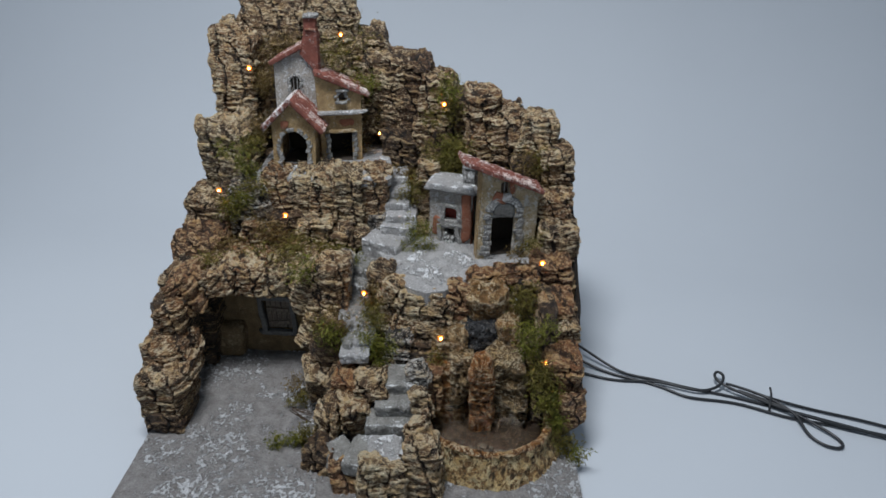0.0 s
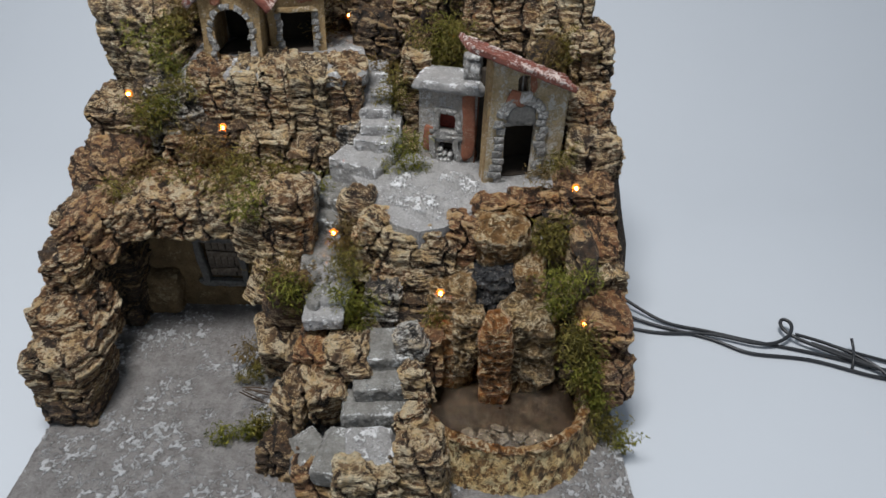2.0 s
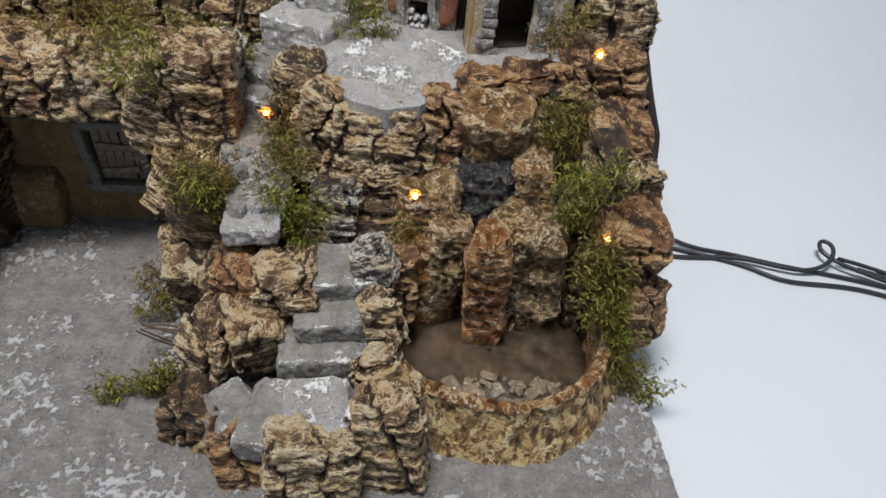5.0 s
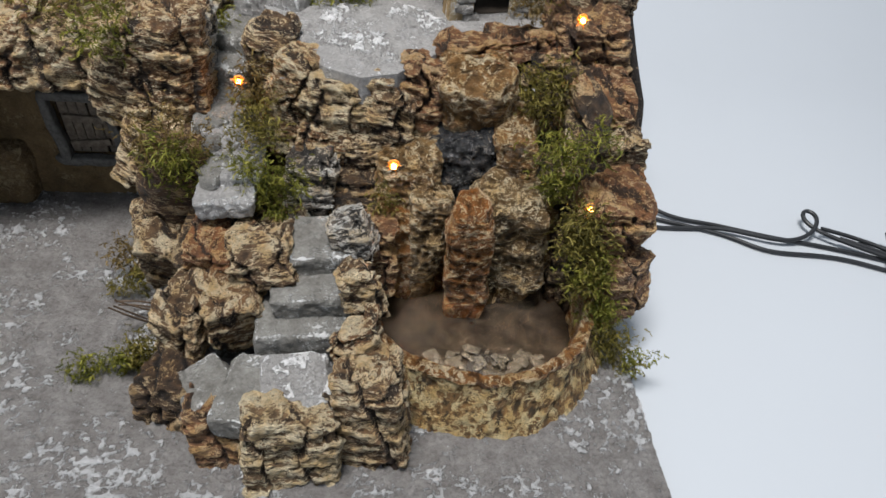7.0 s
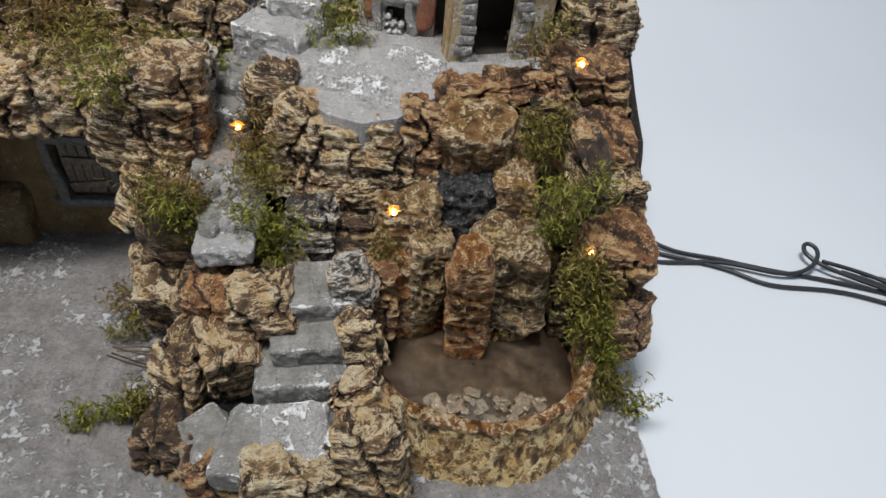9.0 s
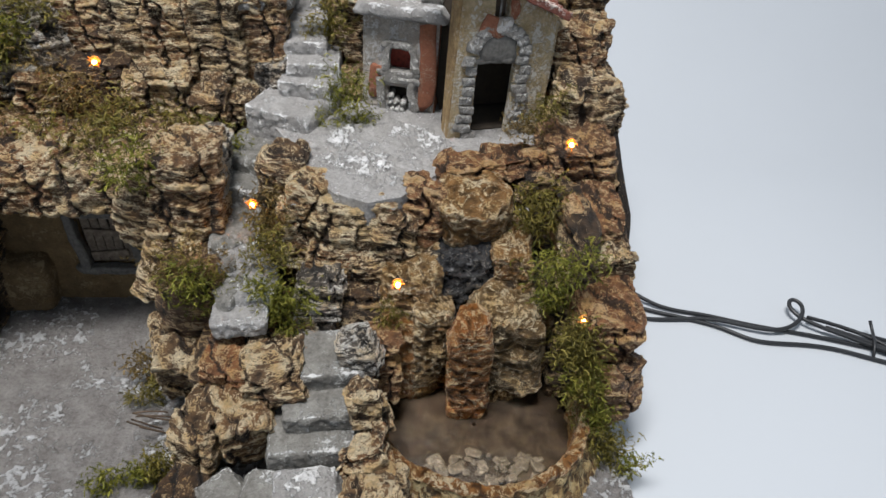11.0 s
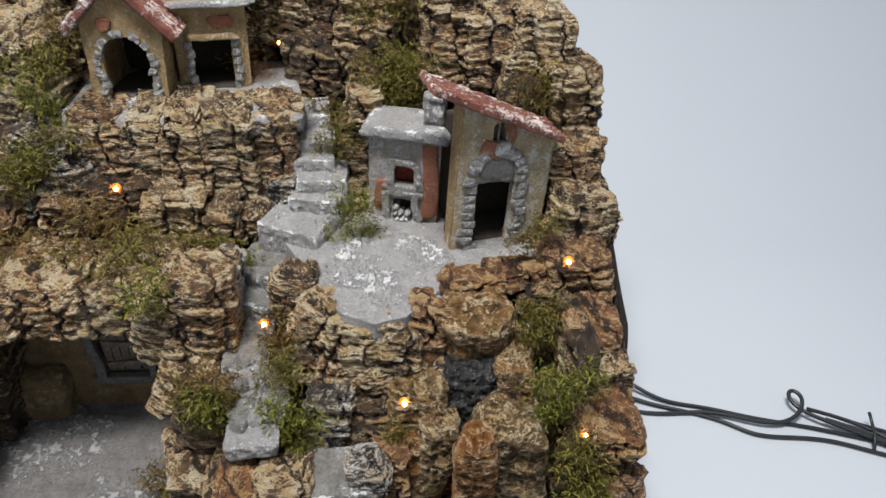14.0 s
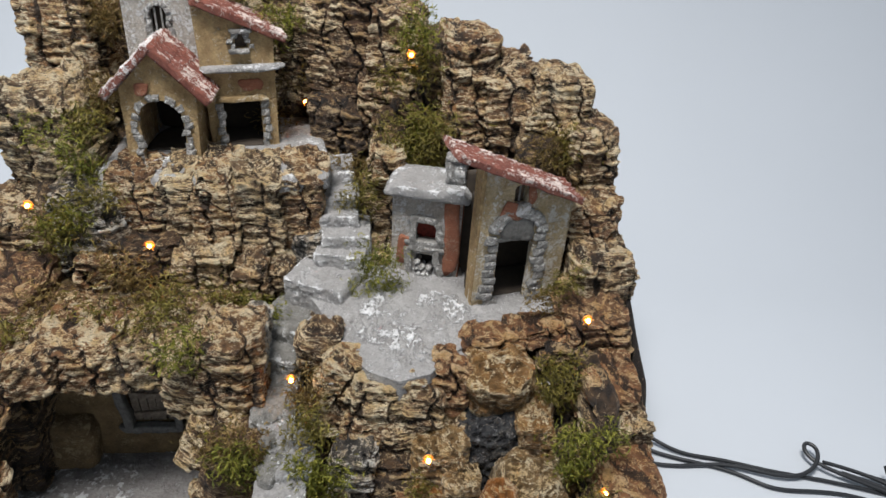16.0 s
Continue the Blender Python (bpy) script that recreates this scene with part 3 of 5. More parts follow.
# ---- the bark kerb along the foot of the stairs ----
kerb = thing("cork_kerb", "row of upright cork pieces edging the stair foot", "kerb", at=(-0.05, 0.47, 0.0))
rock(kerb, "bark_slab", -0.121, 0.488, -0.005, 0.035, 0.035, 0.076, CORK_DARK, layer=0.008, ry=6, dip=1.0, torn_ridges=0.7, rx=-6, rz=-12)
rock(kerb, "bark_slab", -0.079, 0.462, 0.002, 0.034, 0.030, 0.074, CORK_RED, cuts=4, ry=-3, dip=0.5, torn_ridges=0.9, rx=-14)
rock(kerb, "bark_slab", -0.041, 0.450, 0.013, 0.049, 0.025, 0.076, CORK_PALE, ry=4, dip=0.7, torn_ridges=0.8, rx=-10, rz=8)
rock(kerb, "bark_slab", -0.001, 0.462, 0.021, 0.035, 0.030, 0.093, CORK, ry=-8, layer=0.006, dip=1.0, torn_ridges=0.7, rx=-6, rz=-12)
rock(kerb, "bark_slab", -0.006, 0.487, 0.061, 0.030, 0.022, 0.040, CORK, ry=-18, layer=0.006, dip=0.5, torn_ridges=0.9, rx=-14)
rock(kerb, "bark_slab", -0.007, 0.517, 0.075, 0.019, 0.020, 0.038, CORK, ry=-18, dip=0.7, torn_ridges=0.8, rx=-10, rz=8)
rock(kerb, "bark_slab", -0.014, 0.553, 0.085, 0.023, 0.020, 0.032, CORK_GREY, ry=-22, dip=1.0, torn_ridges=0.7, rx=-6, rz=-12)
rock(kerb, "bark_slab", 0.001, 0.570, 0.057, 0.025, 0.030, 0.053, CORK_RED, dip=0.5, torn_ridges=0.9, rx=-14)

# ---- unseen filler added behind the bark, so gaps show dark and no backdrop ----
packing = thing("cork_packing", "dark cork filler, added unseen behind the cliff and terraces", "rock core", at=(-0.08, 0.86, 0.0))
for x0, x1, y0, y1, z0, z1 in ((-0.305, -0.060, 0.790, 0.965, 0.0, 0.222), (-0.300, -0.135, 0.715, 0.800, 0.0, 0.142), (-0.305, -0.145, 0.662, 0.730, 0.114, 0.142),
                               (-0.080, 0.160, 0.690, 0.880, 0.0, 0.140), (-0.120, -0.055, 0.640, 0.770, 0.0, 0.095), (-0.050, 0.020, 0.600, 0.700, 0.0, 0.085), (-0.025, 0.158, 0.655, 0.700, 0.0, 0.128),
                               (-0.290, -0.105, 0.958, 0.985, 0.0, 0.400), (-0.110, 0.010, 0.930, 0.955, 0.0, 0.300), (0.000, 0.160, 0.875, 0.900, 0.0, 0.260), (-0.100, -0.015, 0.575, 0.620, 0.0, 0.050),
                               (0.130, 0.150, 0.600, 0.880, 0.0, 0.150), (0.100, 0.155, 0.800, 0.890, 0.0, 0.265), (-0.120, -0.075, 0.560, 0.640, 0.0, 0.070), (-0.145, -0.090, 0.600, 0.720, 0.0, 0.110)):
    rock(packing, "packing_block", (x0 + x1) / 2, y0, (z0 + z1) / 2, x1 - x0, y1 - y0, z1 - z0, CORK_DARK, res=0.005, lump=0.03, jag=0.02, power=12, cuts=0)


# ---- base board, table and backdrop ----
def relief_sheet(name, xs, ys, nx, ny, height, mat, gain=480):
    """A level sheet whose z is height(points)."""
    a, b = np.meshgrid(np.linspace(*xs, nx + 1), np.linspace(*ys, ny + 1), indexing="ij")
    p = np.stack([a.ravel(), b.ravel(), 0 * a.ravel()], -1)
    p[:, 2] = height(p)
    k = np.arange(a.size).reshape(a.shape)
    q = np.stack([k[:-1, :-1], k[1:, :-1], k[1:, 1:], k[:-1, 1:]], -1).reshape(-1, 4)
    return numpy_mesh(name, p, q, mat, np.clip(p[:, 2] * gain - 0.06, 0, 1))


def torn(p, seed, size=0.006, base=0.5):
    """How far torn plaster stands up at each place, 0 to 1: winding crumbs in loose clusters."""
    v = vnoise(p, 1 / size, seed) + 0.55 * vnoise(p, 2.2 / size, seed + 1)
    ridge = np.clip(1 - 2.3 * np.abs(v), 0, 1) ** 1.3
    crumbs = np.clip(1.6 * vnoise(p, 2.8 / size, seed + 2) - 0.35, 0, 1)
    where = np.clip(base + 1.2 * vnoise(p, 1 / 0.034, seed + 3) + 0.5 * vnoise(p, 1 / 0.012, seed + 4), 0, 1)
    return np.maximum(ridge, crumbs) * where


def court_height(p):
    return 0.0005 * vnoise(p, 1 / 0.05, 20) + 0.0024 * torn(p, 21, 0.007) + 0.0004 * vnoise(p, 1 / 0.0025, 23)


board = thing("base_board", "square wooden base board plastered grey with whitish flakes", "base board", at=(-0.077, 0.69, -0.012))
top = under(new("plaster_top", relief_sheet("plaster_top", (-0.326, 0.172), (0.390, 0.72), 440, 290, court_height, FLOOR_GREY)), board, "gritty grey plaster with pale flakes")


def box(name, x0, x1, y0, y1, z0, z1, mat, parent=None, bevel=0.001, label="", rz=0.0, rx=0.0, ry=0.0):
    """A bevelled box part between those places, turned about its own middle."""
    bm = bmesh.new()
    bmesh.ops.create_cube(bm, size=1)
    bmesh.ops.scale(bm, vec=(x1 - x0, y1 - y0, z1 - z0), verts=bm.verts)
    if bevel:
        bmesh.ops.bevel(bm, geom=bm.edges[:], offset=bevel, segments=2, profile=0.6, affect="EDGES")
    me = bpy.data.meshes.new(name)
    bm.to_mesh(me)
    bm.free()
    me.materials.append(mat)
    ob = new(name, me)
    ob.location = ((x0 + x1) / 2, (y0 + y1) / 2, (z0 + z1) / 2)
    ob.rotation_euler = [radians(a) for a in (rx, ry, rz)]
    return under(ob, parent, label) if parent else ob


box("plywood", -0.326, 0.172, 0.390, 0.990, -0.012, -0.002, BOARD_EDGE, board, 0.0005, "thin plywood board")


def sweep_sheet():
    """White cloth: a table top that curves up into a wall behind, skewed a little, with soft folds."""
    n, m = 160, 90
    s = np.concatenate([np.linspace(-2.5, 0.0, 40), np.linspace(0.02, 0.70, 30), np.linspace(0.76, 2.6, 20)])
    a, b = np.meshgrid(np.linspace(-3.2, 3.2, n), s, indexing="ij")
    rad = 0.45
    bend = np.clip(b / rad, 0, math.pi / 2)
    y = np.where(b < 0, b, rad * np.sin(bend))
    z = np.where(b < 0, 0, rad * (1 - np.cos(bend)) + np.clip(b - rad * math.pi / 2, 0, None))
    p = np.stack([a.ravel(), y.ravel(), z.ravel()], -1)
    fold = 0.010 * vnoise(p, (2.2, 0.9, 0.7), 31)
    p[:, 2] += fold * np.clip(np.abs(p[:, 1]) * 2, 0.0, 1) * (b.ravel() < 0)
    p[:, 1] += fold * (b.ravel() >= 0)
    k = np.arange(a.size).reshape(a.shape)
    q = np.stack([k[:-1, :-1], k[1:, :-1], k[1:, 1:], k[:-1, 1:]], -1).reshape(-1, 4)
    ob = new("backdrop", numpy_mesh("backdrop", p, q, LINEN))
    ob.matrix_world = pose(0.0, 1.01, -0.0135, 0, 0, -5)
    return tagged(ob, "white cloth table and backdrop in one sweep", "backdrop", kind="structure")


sweep_sheet()


# ---- terraces ----
def slab(parent, name, x, y, z, w, d, h, mat, rz=0, label="", **shape):
    """A plaster slab whose top middle is at x, y, z."""
    rock_count[0] += 1
    args = dict(layer=0, crack=0, cuts=0, veins=False, lump=0.03, power=9, jag=0.03, res=0.002)
    args.update(shape)
    ob = new(name, rock_mesh(name, w, d, h, rock_count[0], mat, **args))
    ob.location, ob.rotation_euler = (x, y, z - h / 2), (0, 0, radians(rz))
    return under(ob, parent, label)


def lump(parent, name, at, size, mat, rz=0.0, ry=0.0, rx=0.0, label="", **shape):
    """A small rough stone about its middle."""
    rock_count[0] += 1
    args = dict(layer=0, crack=0, cuts=3, lump=0.12, power=5, jag=0.08, res=max(size) / 9)
    args.update(shape)
    ob = new(name, rock_mesh(name, *size, rock_count[0], mat, **args))
    ob.location, ob.rotation_euler = at, [radians(a) for a in (rx, ry, rz)]
    return under(ob, parent, label)


upper = thing("upper_terrace", "grey whitened plaster terrace under the upper house", "terrace", at=(-0.16, 0.83, 0.215))
slab(upper, "plaster_slab", -0.200, 0.850, 0.233, 0.100, 0.150, 0.016, SNOWY)
slab(upper, "plaster_slab", -0.115, 0.848, 0.2335, 0.085, 0.140, 0.016, SNOWY, rz=8)
lower = thing("lower_terrace", "grey plaster terrace with torn white flakes before the lower house", "terrace", at=(0.03, 0.72, 0.13))

# ---- stairs ----
stairs = thing("stairs", "winding flight of small grey plaster steps", "stairs", at=(-0.06, 0.60, 0.0))
# lower flight: middle of the top, width, depth, height, turn
for x, y, z, w, d, h, rz in ((-0.040, 0.534, 0.052, 0.056, 0.045, 0.024, 3), (-0.030, 0.549, 0.066, 0.056, 0.045, 0.020, 4), (-0.030, 0.568, 0.079, 0.044, 0.040, 0.020, 4),
                             (-0.088, 0.584, 0.098, 0.034, 0.022, 0.012, 5), (-0.080, 0.604, 0.104, 0.026, 0.022, 0.012, -8), (-0.086, 0.622, 0.109, 0.028, 0.024, 0.014, 12), (-0.098, 0.660, 0.114, 0.036, 0.058, 0.040, 2), (-0.100, 0.704, 0.127, 0.036, 0.050, 0.040, -14),
                             (-0.094, 0.726, 0.139, 0.040, 0.050, 0.040, -24), (-0.068, 0.747, 0.164, 0.054, 0.046, 0.045, -23), (-0.053, 0.774, 0.176, 0.042, 0.044, 0.040, -10),
                             (-0.053, 0.786, 0.187, 0.042, 0.044, 0.040, 2), (-0.057, 0.801, 0.198, 0.036, 0.044, 0.040, 4), (-0.059, 0.815, 0.210, 0.032, 0.044, 0.040, 5), (-0.061, 0.836, 0.222, 0.030, 0.044, 0.030, 5)):
    slab(stairs, "step", x, y, z, w, d, h, SNOWY if z > 0.15 or 0.095 < z < 0.112 else STEP_GREY, rz, power=16, res=0.0010, lump=0.03, jag=0.04, edge=0.9)
random.seed(21)
for i in range(11):
    lump(stairs, "rubble_stone", (-0.088 + random.uniform(-0.014, 0.016), 0.592 + 0.0042 * i, 0.098 + 0.0012 * i + random.uniform(-0.002, 0.003)), (random.uniform(0.010, 0.018), random.uniform(0.010, 0.016), random.uniform(0.010, 0.016)), SNOWY if i % 2 else STEP_GREY, random.uniform(0, 90), random.uniform(-20, 20), random.uniform(-20, 20), power=5, cuts=6)
flags = thing("flagstones", "pale grey flagstones at the foot of the stairs", "flagstone", at=(-0.06, 0.49, 0.0))
for x, y, z, w, d, h, rz, mat in ((-0.092, 0.497, 0.031, 0.032, 0.036, 0.018, 35, STEP_GREY), (-0.069, 0.487, 0.040, 0.028, 0.046, 0.018, -8, STEP_GREY), (-0.042, 0.488, 0.043, 0.040, 0.042, 0.02, 6, SNOWY), (-0.02, 0.485, 0.03, 0.05, 0.04, 0.03, 0, STEP_GREY),
                                  (-0.07, 0.496, 0.022, 0.07, 0.034, 0.022, 0, STEP_GREY)):
    slab(flags, "flagstone", x, y, z, w, d, h, mat, rz, power=14, res=0.0011, edge=0.8, cuts=5)


# ---- houses ----
def panel_mesh(name, outline, holes, thick, mat, rough=0.0008):
    """An upright wall in x and z with openings through it; its face is at y 0 and it is thick deep."""
    bm = bmesh.new()
    for loop in (outline, *holes):
        vs = [bm.verts.new((x, 0, z)) for x, z in loop]
        for a, b in zip(vs, vs[1:] + vs[:1]):
            bm.edges.new((a, b))
    bmesh.ops.triangle_fill(bm, edges=bm.edges[:], use_beauty=True, use_dissolve=False, normal=(0, -1, 0))
    for _ in range(2):
        bmesh.ops.subdivide_edges(bm, edges=[e for e in bm.edges if e.calc_length() > 0.007], cuts=1, use_grid_fill=False)
        bmesh.ops.triangulate(bm, faces=bm.faces[:])
    got = bmesh.ops.extrude_face_region(bm, geom=bm.faces[:])
    bmesh.ops.translate(bm, verts=[v for v in got["geom"] if isinstance(v, bmesh.types.BMVert)], vec=(0, thick, 0))
    for v in bm.verts:
        v.co += noise.noise_vector(v.co * 140) * rough
    bmesh.ops.recalc_face_normals(bm, faces=bm.faces[:])
    me = bpy.data.meshes.new(name)
    bm.to_mesh(me)
    bm.free()
    me.materials.append(mat)
    return me


def put(parent, name, me, at, rz=0.0, label="", rx=0.0, ry=0.0):
    ob = new(name, me)
    ob.location, ob.rotation_euler = at, (radians(rx), radians(ry), radians(rz))
    return under(ob, parent, label)


def arc(x0, x1, z0, z1, rise, n=12):
    """An opening from z0 up to a round head that springs at z1 - rise."""
    pts = [(x0, z0)]
    for i in range(n + 1):
        a = math.pi * (1 - i / n)
        pts.append(((x0 + x1) / 2 + (x1 - x0) / 2 * math.cos(a), z1 - rise + rise * math.sin(a)))
    return pts + [(x1, z0)]


def local(origin, rz):
    """Turns a place beside a wall's foot into a world place."""
    m = Matrix.Translation(origin) @ pose(0, 0, 0, 0, 0, rz)
    return lambda x, y, z: m @ Vector((x, y, z))


def roof(parent, origin, rz, x0, z0, x1, z1, depth, thick, mat, front=-0.006, name="roof", label=""):
    """A sloping roof sheet from (x0, z0) to (x1, z1) along a wall, with shallow tile rolls across it."""
    w = math.hypot(x1 - x0, z1 - z0)
    nx, ny = max(8, int(w / 0.0016)), max(8, int(depth / 0.0014))
    p, q = cube_grid(nx, ny, 3)
    pos = p * np.array([w, depth, thick]) / 2
    roll = np.abs(np.sin((pos[:, 1] + depth) * math.pi / 0.0085))
    step = ((pos[:, 0] + w) / 0.012) % 1.0
    pos[:, 2] += (p[:, 2] > 0) * (0.0016 * roll + 0.0012 * step)
    s = pos + origin[0]
    pos += 0.0007 * np.stack([vnoise(s, 120, k) for k in (41, 42, 43)], -1)
    me = numpy_mesh(name, pos, q, mat, np.clip(0.45 * roll * (p[:, 2] > 0), 0, 1))
    f = local(origin, rz)
    ob = new(name, me)
    ob.location = f((x0 + x1) / 2, front + depth / 2, (z0 + z1) / 2)
    ob.rotation_euler = (pose(0, 0, 0, 0, 0, rz) @ pose(0, 0, 0, 0, math.degrees(-math.atan2(z1 - z0, x1 - x0)), 0)).to_euler()
    return under(ob, parent, label)


def opening_stones(parent, f, rz, x0, x1, z0, z1, rise, size, mat, jambs=5):
    """Grey stones round an opening: two jambs and a round head."""
    zs = z1 - rise
    for x in (x0 - size * 0.45, x1 + size * 0.45):
        for i in range(jambs):
            h = (zs - z0) / jambs
            lump(parent, "surround_stone", f(x + random.uniform(-0.0008, 0.0008), 0.0006, z0 + h * (i + 0.5)), (size * random.uniform(0.9, 1.3), 0.005, h * 0.94), mat, rz, power=9, cuts=5)
    n = max(5, int(math.pi * (x1 - x0) / 2 / (size * 1.0)))
    for i in range(n if rise else 0):
        a = math.pi * (i + 0.5) / n
        r = (x1 - x0) / 2 + size * 0.45
        lump(parent, "surround_stone", f((x0 + x1) / 2 + r * math.cos(a), 0.0006, zs + (rise + size * 0.45) * math.sin(a)), (size * 0.95, 0.005, size * 1.05), mat, rz, 90 - math.degrees(a), power=9, cuts=5)


# the lower terrace: one plate with a tongue between the outcrop's slabs
TONGUE = [(-0.078, 0.728), (-0.062, 0.697), (-0.048, 0.668), (-0.031, 0.641), (-0.008, 0.629), (0.013, 0.637), (0.031, 0.658), (0.059, 0.681), (0.097, 0.695), (0.135, 0.712), (0.135, 0.810), (-0.078, 0.810)]
put(lower, "plaster_slab", panel_mesh("plaster_slab", TONGUE, [], 0.045, SNOWY, 0.0007), (0, 0, 0.1515), rx=-90)

# upper house: gabled porch, tower with a chimney, side wing
random.seed(4)
h1 = thing("upper_house", "ochre plaster house with red roofs, stone arches and chimney", "house", at=(-0.17, 0.85, 0.232))
O, RZ = (-0.228, 0.807, 0.231), 0.0
f = local(O, RZ)
gable = [(0, 0), (0.057, 0), (0.059, 0.058), (0.029, 0.091), (0.001, 0.062)]
put(h1, "porch_wall", panel_mesh("porch_wall", gable, [arc(0.0125, 0.047, 0.001, 0.053, 0.0172)], 0.006, WALL_OCHRE), O, RZ)
opening_stones(h1, f, RZ, 0.0125, 0.047, 0.001, 0.053, 0.0172, 0.0055, STONE_GREY, 6)
put(h1, "side_wall", panel_mesh("side_wall", [(0, 0), (0.05, 0), (0.05, 0.058), (0, 0.058)], [], 0.005, WALL_OCHRE), f(0.057, 0.001, 0), 90)
put(h1, "side_wall", panel_mesh("side_wall", [(0, 0), (0.06, 0), (0.06, 0.062), (0, 0.062)], [], 0.005, WALL_OCHRE), f(0.006, 0.001, 0), 90)
roof(h1, O, RZ, -0.010, 0.055, 0.0305, 0.096, 0.050, 0.005, ROOF_PALE, -0.007, "roof", "red tile roof with a whitened edge")
roof(h1, O, RZ, 0.028, 0.096, 0.070, 0.054, 0.050, 0.005, ROOF_RED, -0.007, "roof", "red tile roof with a whitened edge")
lump(h1, "bare_brick", f(0.018, -0.0006, 0.062), (0.011, 0.003, 0.010), BRICK_RED, cuts=9, jag=0.3, label="patch of bare red brick")
# tower
put(h1, "tower_wall", panel_mesh("tower_wall", [(-0.001, 0.05), (0.056, 0.05), (0.056, 0.150), (0.036, 0.152), (-0.001, 0.132)], [arc(0.020, 0.033, 0.090, 0.116, 0.0065)], 0.006, WALL_WHITE), f(0, 0.043, 0), RZ)
# near-black panel in place of shade inside the tower window
lump(h1, "window_back", f(0.0265, 0.050, 0.103), (0.016, 0.003, 0.030), PAINTED_SHADE, res=0.004)
for k in (0.0235, 0.0285):
    box("window_bar", O[0] + k, O[0] + k + 0.0014, O[1] + 0.043, O[1] + 0.0445, O[2] + 0.089, O[2] + 0.114, STONE_GREY, h1, 0.0002)
opening_stones(h1, local((O[0], O[1] + 0.043, O[2]), 0), 0, 0.020, 0.033, 0.090, 0.116, 0.0065, 0.004, STONE_GREY, 4)
put(h1, "tower_side", panel_mesh("tower_side", [(0, 0.05), (0.05, 0.05), (0.05, 0.135), (0, 0.148)], [], 0.005, WALL_PALE), f(0.057, 0.044, 0), 90)
put(h1, "tower_side", panel_mesh("tower_side", [(0, 0), (0.05, 0), (0.05, 0.125), (0, 0.131)], [], 0.005, WALL_PALE), f(0.004, 0.044, 0), 90)
roof(h1, O, RZ, -0.005, 0.131, 0.038, 0.155, 0.050, 0.004, ROOF_RED, 0.038)
# chimney: broad foot that narrows to a capped stack
chim = [(0.036, 0.146), (0.060, 0.118), (0.060, 0.170), (0.058, 0.178), (0.058, 0.192), (0.044, 0.192), (0.044, 0.178)]
stack = put(h1, "chimney", panel_mesh("chimney", chim, [], 0.016, ROOF_RED), f(0, 0.040, 0), 0, "red brick chimney with streaks")
lump(stack, "chimney_cap", f(0.051, 0.047, 0.194), (0.019, 0.020, 0.005), STONE_GREY, power=9)
lump(stack, "chimney_band", f(0.051, 0.047, 0.178), (0.017, 0.018, 0.003), BRICK_RED, power=9)
# wing
O2, RZ2 = (-0.166, 0.830, 0.231), 17.0
g = local(O2, RZ2)
put(h1, "wing_wall", panel_mesh("wing_wall", [(0, 0), (0.056, 0), (0.056, 0.097), (-0.004, 0.122)], [[(0.012, 0.001), (0.043, 0.001), (0.043, 0.044), (0.012, 0.045)], [(0.026, 0.088), (0.036, 0.088), (0.036, 0.100), (0.026, 0.100)]], 0.006, WALL_OCHRE), O2, RZ2)
opening_stones(h1, g, RZ2, 0.012, 0.043, 0.001, 0.044, 0.0, 0.006, STONE_GREY, 6)
lump(h1, "lintel", g(0.0275, -0.001, 0.047), (0.042, 0.006, 0.005), WALL_OCHRE, RZ2, power=9)
opening_stones(h1, g, RZ2, 0.026, 0.036, 0.088, 0.100, 0.0, 0.004, STONE_GREY, 3)
for zz in (0.086, 0.102):
    lump(h1, "surround_stone", g(0.031, -0.001, zz), (0.017, 0.006, 0.004), STONE_GREY, RZ2)
lump(h1, "window_back", g(0.031, 0.007, 0.094), (0.013, 0.002, 0.014), OLD_WOOD, RZ2, res=0.004)
lump(h1, "ledge", g(0.030, -0.003, 0.073), (0.066, 0.010, 0.005), SNOWY, RZ2, power=9, label="whitened string ledge")
lump(h1, "bare_brick", g(0.036, -0.0006, 0.058), (0.022, 0.003, 0.010), BRICK_RED, RZ2, cuts=9, jag=0.3, label="patch of bare red brick")
put(h1, "wing_side", panel_mesh("wing_side", [(0, 0), (0.05, 0), (0.05, 0.096), (0, 0.096)], [], 0.005, WALL_OCHRE), g(0.056, 0.001, 0), 90 + RZ2)
roof(h1, O2, RZ2, -0.004, 0.125, 0.066, 0.094, 0.060, 0.004, ROOF_RED, -0.005)
# near-black backs: the rooms' shade is put into their colour
lump(h1, "room_back", f(0.03, 0.075, 0.03), (0.055, 0.004, 0.062), PAINTED_SHADE, res=0.006, power=12, label="near-black back, painted as the room's shade")
lump(h1, "room_back", g(0.03, 0.045, 0.03), (0.06, 0.004, 0.06), PAINTED_SHADE, RZ2, res=0.006, power=12, label="near-black back, painted as the room's shade")

# near-black floors painted as shade over the lit terrace
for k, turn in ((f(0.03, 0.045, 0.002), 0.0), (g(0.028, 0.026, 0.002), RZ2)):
    lump(h1, "room_floor", k, (0.050, 0.050, 0.005), PAINTED_SHADE, turn, res=0.006, power=12)
# unseen slab added to keep light from above out of the wing
lump(h1, "room_ceiling", g(0.028, 0.028, 0.066), (0.056, 0.046, 0.004), PAINTED_SHADE, RZ2, res=0.006, power=12)

